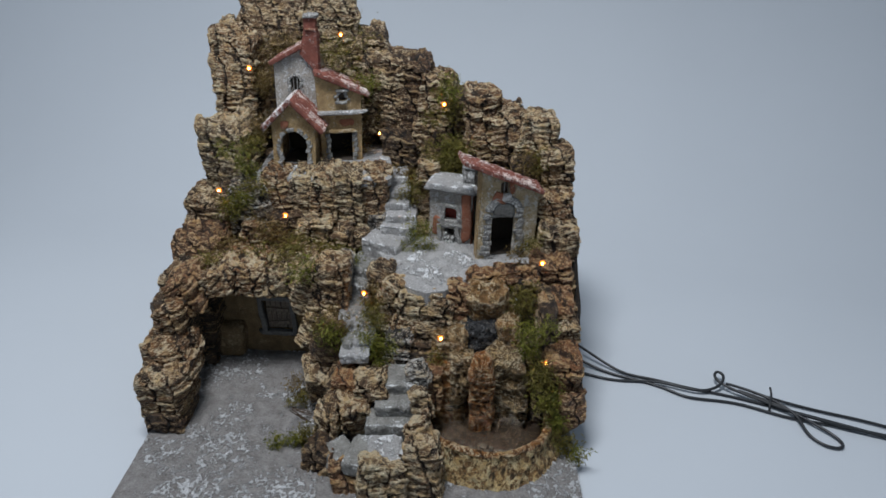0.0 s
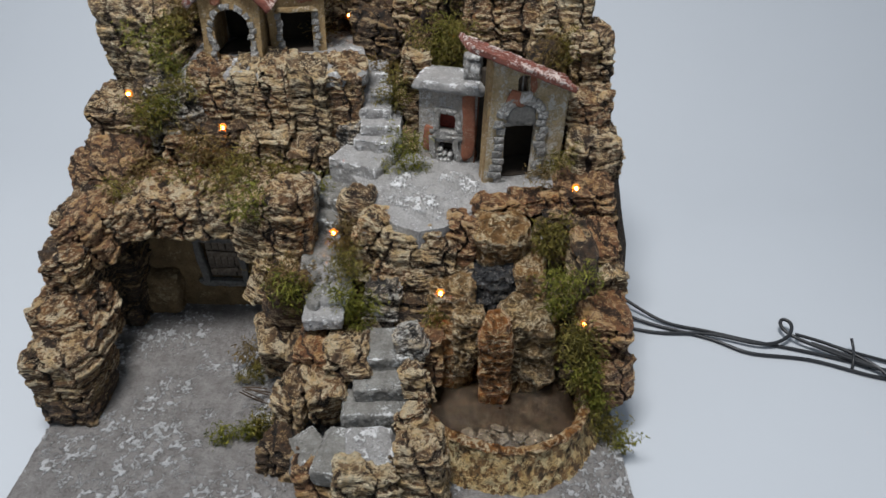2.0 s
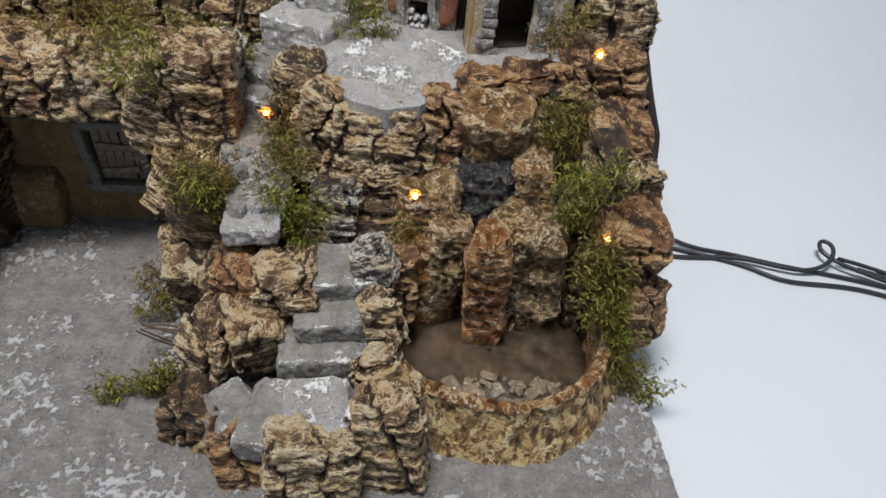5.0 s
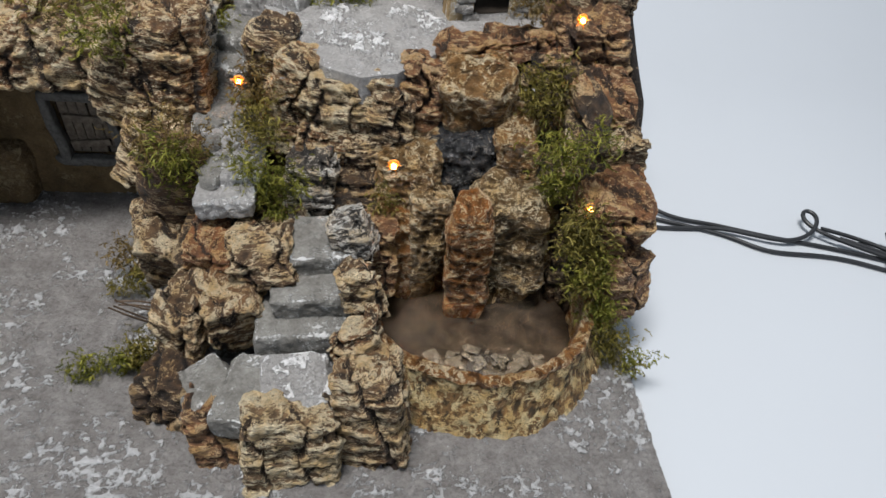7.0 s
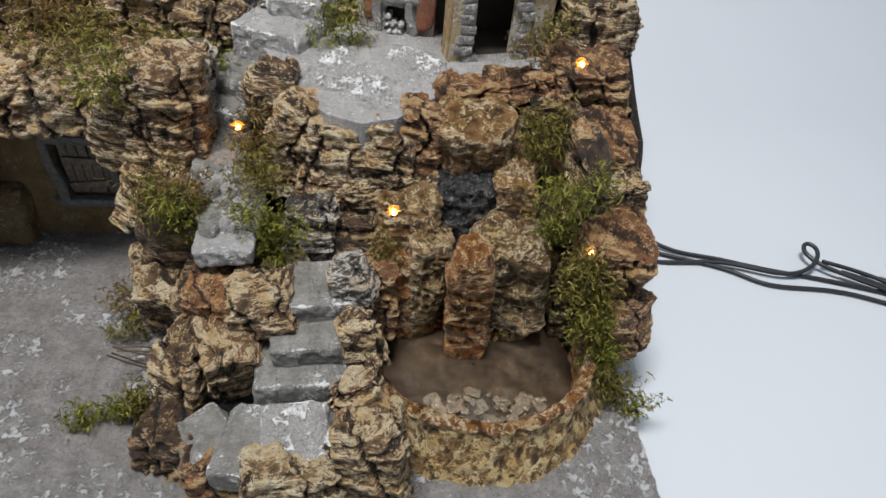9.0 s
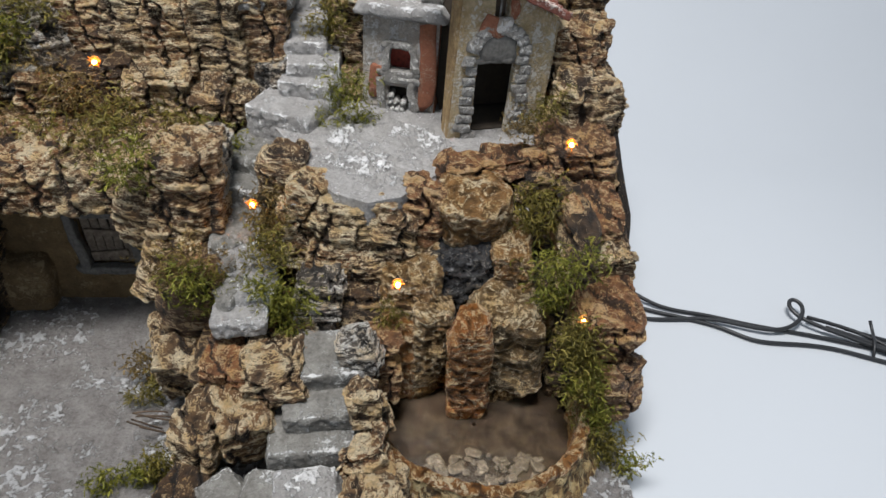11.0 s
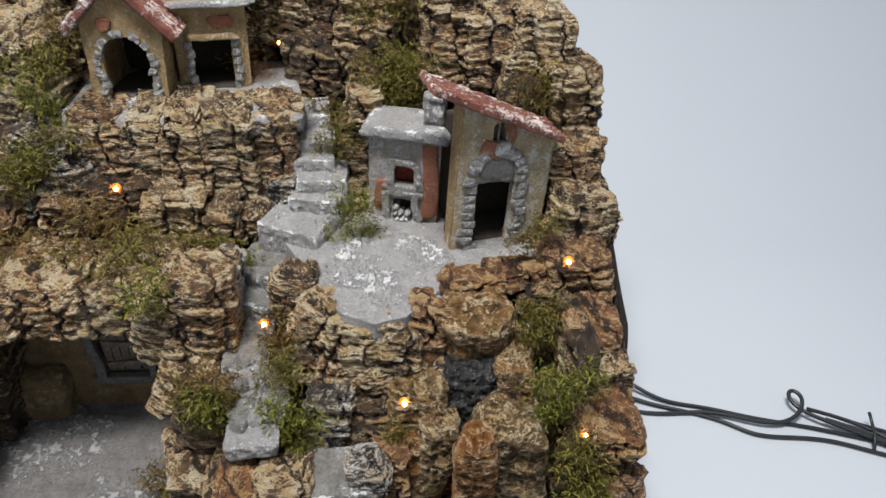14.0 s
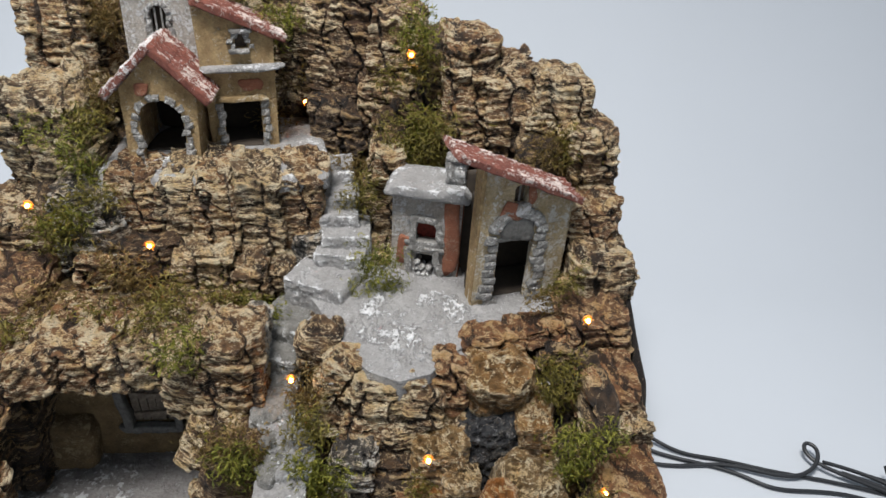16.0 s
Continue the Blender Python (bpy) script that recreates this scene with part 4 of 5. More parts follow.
# lower house: tall doorway in stone, shed roof
h2 = thing("lower_house", "small worn ochre house with a stone doorway and red shed roof", "house", at=(0.09, 0.745, 0.150))
O, RZ = (0.0515, 0.718, 0.149), 12.0
f = local(O, RZ)
put(h2, "front_wall", panel_mesh("front_wall", [(0, 0), (0.077, 0), (0.075, 0.093), (0.003, 0.126)], [[(0.018, 0.001), (0.048, 0.001), (0.048, 0.062), (0.018, 0.062)], arc(0.026, 0.037, 0.092, 0.110, 0.004)], 0.008, WALL_PALE), O, RZ)
put(h2, "side_wall", panel_mesh("side_wall", [(0, 0), (0.015, 0), (0.015, 0.125), (0, 0.125)], [], 0.006, WALL_OCHRE), f(0.006, 0.001, 0), 90 + RZ)
put(h2, "side_wall", panel_mesh("side_wall", [(0, 0), (0.055, 0), (0.055, 0.09), (0, 0.09)], [], 0.006, WALL_PALE), f(0.077, 0.001, 0), 90 + RZ)
# near-black back painted as the shade in the doorway
lump(h2, "room_back", f(0.038, 0.050, 0.05), (0.075, 0.004, 0.10), PAINTED_SHADE, RZ, res=0.006, power=12, label="near-black back, painted as the room's shade")
lump(h2, "window_back", f(0.0315, 0.009, 0.101), (0.016, 0.003, 0.022), OLD_WOOD, RZ, res=0.004)
box("window_bar", 0, 0.0013, 0, 0.0013, 0, 0.018, STONE_GREY, h2, 0.0002).location = f(0.0315, 0.003, 0.101) - Vector(h2.location)
for x in (0.0125, 0.0535):
    for i in range(9):
        wv = 0.0100 + random.uniform(-0.002, 0.003)
        lump(h2, "surround_stone", f(x + random.uniform(-0.001, 0.001), 0.0006, 0.004 + i * 0.0074), (wv, 0.006, 0.0070), STONE_GREY, RZ, random.uniform(-5, 5), power=9, cuts=6)
for i in range(9):
    a = math.pi * (i + 0.5) / 9
    lump(h2, "surround_stone", f(0.033 + 0.0205 * math.cos(a), 0.0004, 0.067 + 0.0195 * math.sin(a)), (0.0072, 0.006, 0.0090), STONE_GREY, RZ, 90 - math.degrees(a), power=9, cuts=6)
lump(h2, "tympanum", f(0.033, 0.001, 0.072), (0.034, 0.006, 0.022), FRAME_GREY, RZ, power=3)
# thin dark grey bar put in for the small shading at the door head
lump(h2, "lintel", f(0.033, 0.0020, 0.0630), (0.034, 0.007, 0.004), FRAME_GREY, RZ, power=9)
# near-black floor, room shade as a colour
lump(h2, "room_floor", f(0.036, 0.029, 0.002), (0.066, 0.040, 0.006), PAINTED_SHADE, RZ, res=0.006, power=12)
# unseen slab added under the roof to block light from above
lump(h2, "room_ceiling", f(0.036, 0.029, 0.080), (0.070, 0.044, 0.004), PAINTED_SHADE, RZ, res=0.006, power=12)
lump(h2, "key_stone", f(0.033, 0.000, 0.089), (0.011, 0.006, 0.011), WALL_WHITE, RZ)
lump(h2, "bare_brick", f(0.028, -0.0004, 0.088), (0.022, 0.003, 0.014), BRICK_RED, RZ, 20, cuts=9, jag=0.3, label="patch of bare red brick")
lump(h2, "bare_brick", f(0.041, -0.0004, 0.104), (0.006, 0.003, 0.022), BRICK_RED, RZ, cuts=9, jag=0.3, label="patch of bare red brick")
roof(h2, O, RZ, -0.024, 0.138, 0.079, 0.095, 0.040, 0.0032, ROOF_RED, -0.010, "roof", "red tile shed roof with a pale worn ridge")

# oven
oven = thing("bread_oven", "whitewashed outdoor bread oven with grey stone mouth and chimney", "oven", at=(0.015, 0.785, 0.150))
O, RZ = (-0.011, 0.772, 0.148), -14.0
f = local(O, RZ)
put(oven, "front_wall", panel_mesh("front_wall", [(0.004, 0), (0.056, 0), (0.057, 0.078), (-0.002, 0.078)], [[(0.0185, 0.036), (0.036, 0.036), (0.036, 0.053), (0.0185, 0.053)], [(0.019, 0.001), (0.036, 0.001), (0.036, 0.022), (0.019, 0.022)]], 0.007, WALL_WHITE, 0.0012), O, RZ)
put(oven, "side_wall", panel_mesh("side_wall", [(0, 0), (0.04, 0), (0.04, 0.078), (0, 0.078)], [], 0.005, BRICK_RED), f(0.057, 0.001, 0), 90 + RZ)
put(oven, "side_wall", panel_mesh("side_wall", [(0, 0), (0.04, 0), (0.04, 0.078), (0, 0.078)], [], 0.005, WALL_WHITE), f(0.003, 0.001, 0), 90 + RZ)
lump(oven, "bare_brick", f(0.049, -0.0004, 0.040), (0.013, 0.004, 0.078), BRICK_RED, RZ, power=6, cuts=9, jag=0.3, label="bare red brick strip")
lump(oven, "bare_brick", f(0.008, -0.0004, 0.026), (0.012, 0.004, 0.030), BRICK_RED, RZ, power=3, cuts=9, jag=0.3, label="bare red brick patch")
lump(oven, "oven_back", f(0.027, 0.016, 0.044), (0.03, 0.004, 0.03), EMBER, RZ, res=0.004, label="red glowing-coloured oven back")
# near-black panel: the shade in the hearth as a colour
lump(oven, "hearth_back", f(0.027, 0.014, 0.012), (0.03, 0.004, 0.028), PAINTED_SHADE, RZ, res=0.004)
for x, z, w, h in ((0.0155, 0.045, 0.006, 0.022), (0.039, 0.045, 0.006, 0.022), (0.027, 0.0565, 0.028, 0.006), (0.027, 0.0335, 0.034, 0.006), (0.0155, 0.015, 0.0065, 0.030), (0.0395, 0.015, 0.0065, 0.030), (0.0275, 0.0285, 0.040, 0.006)):
    lump(oven, "surround_stone", f(x, 0.0006, z), (w, 0.008, h), STONE_GREY, RZ, power=10, lump=0.06)
for i in range(7):
    lump(oven, "log", f(0.022 + 0.0045 * (i % 3), 0.002, 0.005 + 0.005 * (i // 3)), (0.0048, 0.016, 0.0048), STONE_GREY, RZ, power=2.5)
slab(oven, "cap", *f(0.0275, 0.016, 0.0875), 0.068, 0.048, 0.010, SNOWY, RZ, power=14, edge=0.8, label="rounded whitened cap slab")
lump(oven, "chimney", f(0.047, 0.014, 0.098), (0.015, 0.014, 0.024), STONE_GREY, RZ, power=9, label="grey stone chimney")
lump(oven, "chimney_cap", f(0.047, 0.014, 0.110), (0.018, 0.017, 0.004), STONE_GREY, RZ, power=9)

# ---- cave under the arch ----
cave = thing("cave_back_wall", "ochre plastered back wall of the cave with a shuttered window", "wall", at=(-0.23, 0.70, 0.0))
put(cave, "plaster_wall", panel_mesh("plaster_wall", [(0, 0), (0.160, 0), (0.160, 0.125), (0, 0.125)], [[(0.088, 0.036), (0.126, 0.036), (0.126, 0.086), (0.088, 0.086)]], 0.006, CAVE_WALL), (-0.318, 0.703, 0.0), 0)
# near-black back behind the shutters, shade put into its colour
win = lump(cave, "window", (-0.2115, 0.7115, 0.057), (0.044, 0.003, 0.048), PAINTED_SHADE, res=0.006, label="shuttered window on a near-black back painted as shade")
for x, z, w, h in ((-0.2325, 0.061, 0.007, 0.060), (-0.1895, 0.061, 0.007, 0.060), (-0.2110, 0.0335, 0.052, 0.007), (-0.2110, 0.0885, 0.050, 0.007)):
    lump(win, "window_frame", (x, 0.7015, z), (w, 0.008, h), FRAME_GREY, power=8)
for i in range(5):
    box("shutter_plank", -0.2275 + 0.0068 * i, -0.2213 + 0.0068 * i, 0.7055, 0.708, 0.038, 0.085, SHUTTER_WOOD, win, 0.0005, ry=random.uniform(-2, 2))
for z, a in ((0.047, 6), (0.068, -3)):
    box("shutter_rail", -0.226, -0.197, 0.703, 0.7055, z - 0.0028, z + 0.0028, SHUTTER_WOOD, win, 0.0005, ry=-a)
blockt = thing("stone_block", "ochre plastered block against the cave wall", "block", at=(-0.277, 0.69, 0.0))
lump(blockt, "block", (-0.278, 0.697, 0.024), (0.042, 0.024, 0.050), CAVE_WALL, 0, power=8, res=0.003)


# ---- pond ----
pond = thing("fountain_basin", "low bark-walled basin with a rusty rim and brown water", "basin", at=(0.068, 0.55, 0.0))


def basin_wall(name, profile, mat, a0=-172, a1=8, n=260, rx=0.071, ry=0.066):
    """A wall that runs round the pond; profile: steps of outward offset and height."""
    m = len(profile)
    a = np.radians(np.linspace(a0, a1, n))
    pts = []
    for off, z in profile:
        pts.append(np.stack([0.069 + (rx + off) * np.cos(a), 0.560 + (ry + off) * np.sin(a), 0 * a + z], -1))
    p = np.stack(pts, 1).reshape(-1, 3)
    up = np.clip(p[:, 2] / 0.038, 0, 1)
    big = vnoise(p, 1 / 0.014, 51) * 0.0020 + vnoise(p, 1 / 0.005, 52) * 0.0010 + vnoise(p * np.array([1, 1, 0.6]), 1 / 0.0036, 56) * 0.0011
    p[:, 0] += big * np.cos(np.repeat(a, m))
    p[:, 1] += big * np.sin(np.repeat(a, m))
    p[:, 2] += up * (vnoise(p, 1 / 0.02, 54) * 0.0030 + 0.0008 * vnoise(p, 1 / 0.004, 55))
    k = np.arange(len(p)).reshape(n, m)
    q = np.stack([k[:-1, :-1], k[:-1, 1:], k[1:, 1:], k[1:, :-1]], -1).reshape(-1, 4)
    crest = np.clip(0.35 + 0.5 * vnoise(p * np.array([1, 1, 0.6]), 1 / 0.0036, 56) + 0.4 * vnoise(p, 1 / 0.0018, 57), 0, 1)
    return under(new(name, numpy_mesh(name, p, q, mat, crest)), pond)


basin_wall("outer_wall", [(0.019 - 0.013 * i / 20 - 0.003 * math.sin(i / 20 * 3.14), 0.0375 * i / 20) for i in range(21)], BASIN_BARK)
tagged(basin_wall("rim", [(0.0068, 0.0360), (0.0062, 0.0385), (0.004, 0.0398), (0.001, 0.0395), (-0.001, 0.0380), (-0.0015, 0.034), (-0.002, 0.028), (-0.003, 0.016), (-0.004, 0.006)], RUST_ROCK), "rusty orange-brown rim")


def disc(name, z, rx, ry, mat, wave, n=60):
    a, r = np.meshgrid(np.linspace(0, 2 * math.pi, n, endpoint=False), np.linspace(0.02, 1, 26), indexing="ij")
    p = np.stack([0.069 + rx * r * np.cos(a), 0.562 + ry * r * np.sin(a), 0 * a + z], -1).reshape(-1, 3)
    p[:, 2] += wave * (vnoise(p, 1 / 0.012, 61) + 0.5 * vnoise(p, 1 / 0.005, 62))
    k = np.arange(len(p)).reshape(n, 26)
    k = np.concatenate([k, k[:1]], 0)
    q = np.stack([k[:-1, :-1], k[:-1, 1:], k[1:, 1:], k[1:, :-1]], -1).reshape(-1, 4)[:, ::-1]
    return under(new(name, numpy_mesh(name, p, q, mat)), pond)


BED = plain("pond_bed", (0.026, 0.019, 0.013), 0.5, 0, 0.9, 110, 0.002)
disc("pond_bed", 0.0125, 0.070, 0.066, BED, 0.001)
disc("water", 0.0190, 0.070, 0.066, WATER, 0.0001).visible_shadow = False
random.seed(9)
for i in range(70):
    a, r = random.uniform(0, 6.28), random.random() ** 0.6
    x, y = 0.066 + 0.046 * r * math.cos(a), 0.523 + 0.017 * r * math.sin(a) + 0.08 * max(0, abs(0.066 + 0.040 * r * math.cos(a) - 0.066) - 0.02)
    s = random.choice((0.0025, 0.004, 0.005, 0.008)) * random.uniform(0.8, 1.2)
    lump(pond, "pebble", (x, y, 0.0128 + 0.0010 * random.random()), (s * 1.2, s * 0.9, 0.0016), PEBBLE, random.uniform(0, 180), power=4, cuts=9, lump=0.4)


# ---- moss builder ----
def moss_tuft(x, y, z, r, mat, fill=1.0, tall=1.0):
    """A tuft of dried moss: feathery fronds with small leaflets, in a few loose lobes that hang over each other."""
    rng = np.random.RandomState(int(abs(x * 7919 + y * 104729 + z * 1299709) * 1000) % 100000)
    n, bits = int((260 + 420000 * r * r) * fill), 5
    lobes = rng.normal(size=(6, 3)) * np.array([0.50, 0.22, 0.50 * tall]) * r
    lobe = rng.randint(0, 6, n)
    c = rng.normal(size=(n, 3)) * np.array([0.34, 0.22, 0.34]) * r
    at = lobes[lobe] + c
    way = c / r * 1.6 + np.array([0, -0.75, 0.30]) + rng.normal(size=(n, 3)) * 0.55
    way /= np.linalg.norm(way, axis=1)[:, None]
    side = np.cross(way, rng.normal(size=(n, 3)))
    side /= np.linalg.norm(side, axis=1)[:, None] + 1e-9
    length = min(r, 0.018) * rng.uniform(0.20, 0.50, n)
    leaf = rng.uniform(0.0005, 0.0012, n)
    base = np.arange(n) * (2 * (bits + 1) + 4 * bits)
    stem, tips, quads = [], [], []
    for i in range(bits + 1):
        stem += [at + side * 0.00022, at - side * 0.00022]
        if i < bits:
            b = base + 2 * i
            quads.append(np.stack([b, b + 1, b + 3, b + 2], -1))
        way = way + rng.normal(size=(n, 3)) * 0.48 + np.array([0, 0, -0.10])
        way /= np.linalg.norm(way, axis=1)[:, None]
        side = np.cross(way, np.cross(side, way))
        side /= np.linalg.norm(side, axis=1)[:, None] + 1e-9
        at = at + way * (length / bits)[:, None]
        if i < bits:
            for k, sign in ((0, 1), (1, -1)):
                reach = (leaf * (1.1 - 0.7 * i / bits) * rng.uniform(0.6, 1.2, n))[:, None]
                tip = at + (side * sign + way * 0.7 + rng.normal(size=(n, 3)) * 0.35) * reach
                e = base + 2 * (bits + 1) + 4 * i + 2 * k
                tips += [tip + way * 0.00022, tip - way * 0.00022]
                quads.append(np.stack([base + 2 * i + k, e, e + 1, base + 2 * (i + 1) + k], -1))
    p = np.stack(stem + tips, 1).reshape(-1, 3)
    ob = new("moss_tuft", numpy_mesh("moss_tuft", p, np.concatenate(quads), mat))
    ob.location = (x, y, z)
    word = {"green_moss": "bright green", "olive_moss": "olive", "dry_moss": "dry brownish"}[mat.name]
    return tagged(ob, f"tuft of {word} dried moss glued between cork pieces", "moss", "moss tufts")


# ---- bulb builder ----
def bulb(x, y, z):
    lamp = thing("string_light_bulb", "tiny lit amber bulb of a light string", "light bulb", "string light bulbs", (x, y, z))
    # the amber disc is added behind the bulb to imitate its orange halo
    for name, size, off, mat in (("glass_bulb", (0.0032, 0.0050, 0.0032), (0, -0.001, 0), BULB), ("collar", (0.0074, 0.0016, 0.0074), (0, 0.0012, 0), AMBER), ("socket", (0.0034, 0.005, 0.0034), (0, 0.0042, 0), BLACK_RUBBER)):
        bm = bmesh.new()
        bmesh.ops.create_uvsphere(bm, u_segments=14, v_segments=9, radius=0.5)
        bmesh.ops.scale(bm, vec=size, verts=bm.verts)
        me = bpy.data.meshes.new(name)
        bm.to_mesh(me)
        bm.free()
        me.materials.append(mat)
        me.polygons.foreach_set("use_smooth", [True] * len(me.polygons))
        ob = new(name, me)
        ob.parent, ob.location = lamp, off
    for i in range(6):
        a = i * math.pi / 3 + x * 90 + 0.4 * math.sin(i * 5.0 + z * 300)
        bm = bmesh.new()
        bmesh.ops.create_cone(bm, cap_ends=True, segments=6, radius1=0.0007, radius2=0.0002, depth=0.0034 + 0.0022 * ((i * 7 + int(x * 1000)) % 5) / 5)
        me = bpy.data.meshes.new("petal")
        bm.to_mesh(me)
        bm.free()
        me.materials.append(AMBER)
        ob = new("petal", me)
        ob.parent, ob.location = lamp, (0.0030 * math.cos(a), -0.0006, 0.0030 * math.sin(a))
        ob.rotation_euler = Vector((math.cos(a), -0.45, math.sin(a))).to_track_quat("Z", "Y").to_euler()
    return lamp



# ---- torn paint on the terraces ----
def torn_paint(parent, xs, ys, z, inside, seed, high=0.0024, size=0.006):
    """A skin of torn white paint over a slab; it dips under the slab where inside() is 0."""
    def height(p):
        keep = np.clip(inside(p[:, 0], p[:, 1]) + 0.25 * vnoise(p, 1 / 0.008, seed + 9), 0, 1)
        return high * np.clip(1.4 * torn(p, seed, size, 0.9), 0, 1) * keep + 0.0005 * vnoise(p, 1 / 0.003, seed + 8) - 0.006 * (1 - keep)
    me = relief_sheet("torn_paint", xs, ys, int((xs[1] - xs[0]) / 0.0008), int((ys[1] - ys[0]) / 0.0008), height, SNOWY, 0.85 / high)
    bm = bmesh.new()
    bm.from_mesh(me)
    bmesh.ops.delete(bm, geom=[v for v in bm.verts if v.co.z < -0.0045], context="VERTS")
    bm.to_mesh(me)
    bm.free()
    ob = new("torn_paint", me)
    ob.location = (0, 0, z)
    return under(ob, parent, "torn pale paint flakes")


def rounded(cx, cy, rx, ry, soft=0.35):
    """1 inside an oval, falling to 0 at its edge."""
    return lambda x, y: np.clip((1 - np.sqrt(((x - cx) / rx) ** 2 + ((y - cy) / ry) ** 2)) / soft, 0, 1)


torn_paint(lower, (-0.070, 0.100), (0.628, 0.775), 0.1520, rounded(0.004, 0.697, 0.064, 0.062), 81, 0.0036, 0.0052)
torn_paint(upper, (-0.235, -0.070), (0.780, 0.830), 0.2342, rounded(-0.145, 0.803, 0.085, 0.026), 84, 0.0018)
torn_paint(flags, (-0.060, -0.022), (0.470, 0.508), 0.0434, rounded(-0.041, 0.489, 0.021, 0.021), 87, 0.0022, 0.005)

# ---- moss ----
moss_tuft(-0.022, 0.740, 0.168, 0.022, MOSS_GREEN, 1.2, 1.0)
moss_tuft(-0.043, 0.794, 0.214, 0.017, MOSS_OLIVE, 1.0, 1.0)
moss_tuft(-0.044, 0.824, 0.223, 0.014, MOSS_BROWN, 1.0, 1.0)
moss_tuft(0.015, 0.824, 0.238, 0.027, MOSS_OLIVE, 1.2, 1.0)
moss_tuft(0.008, 0.834, 0.251, 0.020, MOSS_GREEN, 1.0, 1.0)
moss_tuft(0.124, 0.785, 0.257, 0.023, MOSS_BROWN, 1.0, 1.0)
moss_tuft(0.131, 0.785, 0.268, 0.016, MOSS_OLIVE, 1.0, 1.0)
moss_tuft(0.117, 0.695, 0.193, 0.012, MOSS_OLIVE, 0.8, 1.4)
moss_tuft(0.102, 0.695, 0.177, 0.011, MOSS_BROWN, 0.6, 1.0)
moss_tuft(0.110, 0.645, 0.148, 0.017, MOSS_OLIVE, 1.1, 1.0)
moss_tuft(0.108, 0.636, 0.130, 0.012, MOSS_OLIVE, 1.0, 1.0)
moss_tuft(0.115, 0.596, 0.129, 0.019, MOSS_GREEN, 1.2, 1.0)
moss_tuft(0.115, 0.596, 0.096, 0.013, MOSS_GREEN, 1.0, 1.0)
moss_tuft(0.121, 0.566, 0.090, 0.017, MOSS_OLIVE, 1.2, 1.0)
moss_tuft(0.136, 0.552, 0.066, 0.014, MOSS_GREEN, 1.0, 1.0)
moss_tuft(-0.247, 0.760, 0.223, 0.017, MOSS_OLIVE, 0.8, 1.0)
moss_tuft(-0.260, 0.750, 0.205, 0.016, MOSS_GREEN, 0.8, 1.0)
moss_tuft(-0.212, 0.723, 0.173, 0.028, MOSS_BROWN, 1.1, 1.0)
moss_tuft(-0.180, 0.685, 0.168, 0.026, MOSS_OLIVE, 1.2, 1.0)
moss_tuft(-0.155, 0.645, 0.171, 0.015, MOSS_GREEN, 1.0, 1.0)
moss_tuft(-0.137, 0.720, 0.148, 0.018, MOSS_OLIVE, 1.0, 1.0)
moss_tuft(-0.109, 0.715, 0.151, 0.013, MOSS_GREEN, 0.7, 1.0)
moss_tuft(-0.255, 0.696, 0.158, 0.026, MOSS_BROWN, 1.0, 1.0)
moss_tuft(-0.224, 0.685, 0.165, 0.020, MOSS_OLIVE, 1.0, 1.0)
moss_tuft(-0.115, 0.603, 0.105, 0.022, MOSS_GREEN, 1.2, 1.0)
moss_tuft(-0.117, 0.606, 0.118, 0.016, MOSS_BROWN, 1.0, 1.0)
moss_tuft(-0.065, 0.596, 0.111, 0.017, MOSS_GREEN, 1.2, 1.0)
moss_tuft(-0.068, 0.611, 0.128, 0.016, MOSS_OLIVE, 1.0, 1.0)
moss_tuft(-0.076, 0.635, 0.136, 0.014, MOSS_BROWN, 1.0, 1.0)
moss_tuft(-0.063, 0.591, 0.089, 0.014, MOSS_GREEN, 1.0, 1.0)
moss_tuft(0.005, 0.593, 0.085, 0.009, MOSS_OLIVE, 0.6, 1.0)
moss_tuft(0.158, 0.537, 0.012, 0.016, MOSS_OLIVE, 1.1, 1.0)
moss_tuft(0.166, 0.527, -0.006, 0.012, MOSS_OLIVE, 1.0, 1.0)
moss_tuft(0.174, 0.522, 0.014, 0.009, MOSS_GREEN, 0.5, 1.0)
moss_tuft(0.136, 0.551, 0.062, 0.015, MOSS_OLIVE, 1.1, 1.0)
moss_tuft(0.145, 0.541, 0.044, 0.013, MOSS_GREEN, 1.0, 1.0)
moss_tuft(0.130, 0.571, 0.075, 0.012, MOSS_OLIVE, 1.0, 1.0)
moss_tuft(-0.264, 0.785, 0.240, 0.022, MOSS_GREEN, 0.9, 1.0)
moss_tuft(-0.249, 0.795, 0.265, 0.017, MOSS_OLIVE, 0.8, 1.0)
moss_tuft(-0.284, 0.760, 0.197, 0.025, MOSS_OLIVE, 1.0, 1.0)
moss_tuft(-0.150, 0.899, 0.348, 0.033, MOSS_OLIVE, 1.1, 1.0)
moss_tuft(-0.109, 0.884, 0.331, 0.020, MOSS_GREEN, 1.0, 1.0)
moss_tuft(-0.229, 0.894, 0.349, 0.025, MOSS_BROWN, 1.0, 1.0)
moss_tuft(-0.255, 0.879, 0.326, 0.024, MOSS_BROWN, 1.0, 1.0)
moss_tuft(0.004, 0.839, 0.316, 0.020, MOSS_OLIVE, 1.0, 1.0)
moss_tuft(0.011, 0.839, 0.335, 0.019, MOSS_GREEN, 1.0, 1.0)
moss_tuft(0.014, 0.819, 0.247, 0.027, MOSS_OLIVE, 1.1, 1.0)
moss_tuft(-0.226, 0.904, 0.369, 0.022, MOSS_BROWN, 1.0, 1.0)
moss_tuft(-0.107, 0.894, 0.279, 0.020, MOSS_BROWN, 1.0, 1.0)
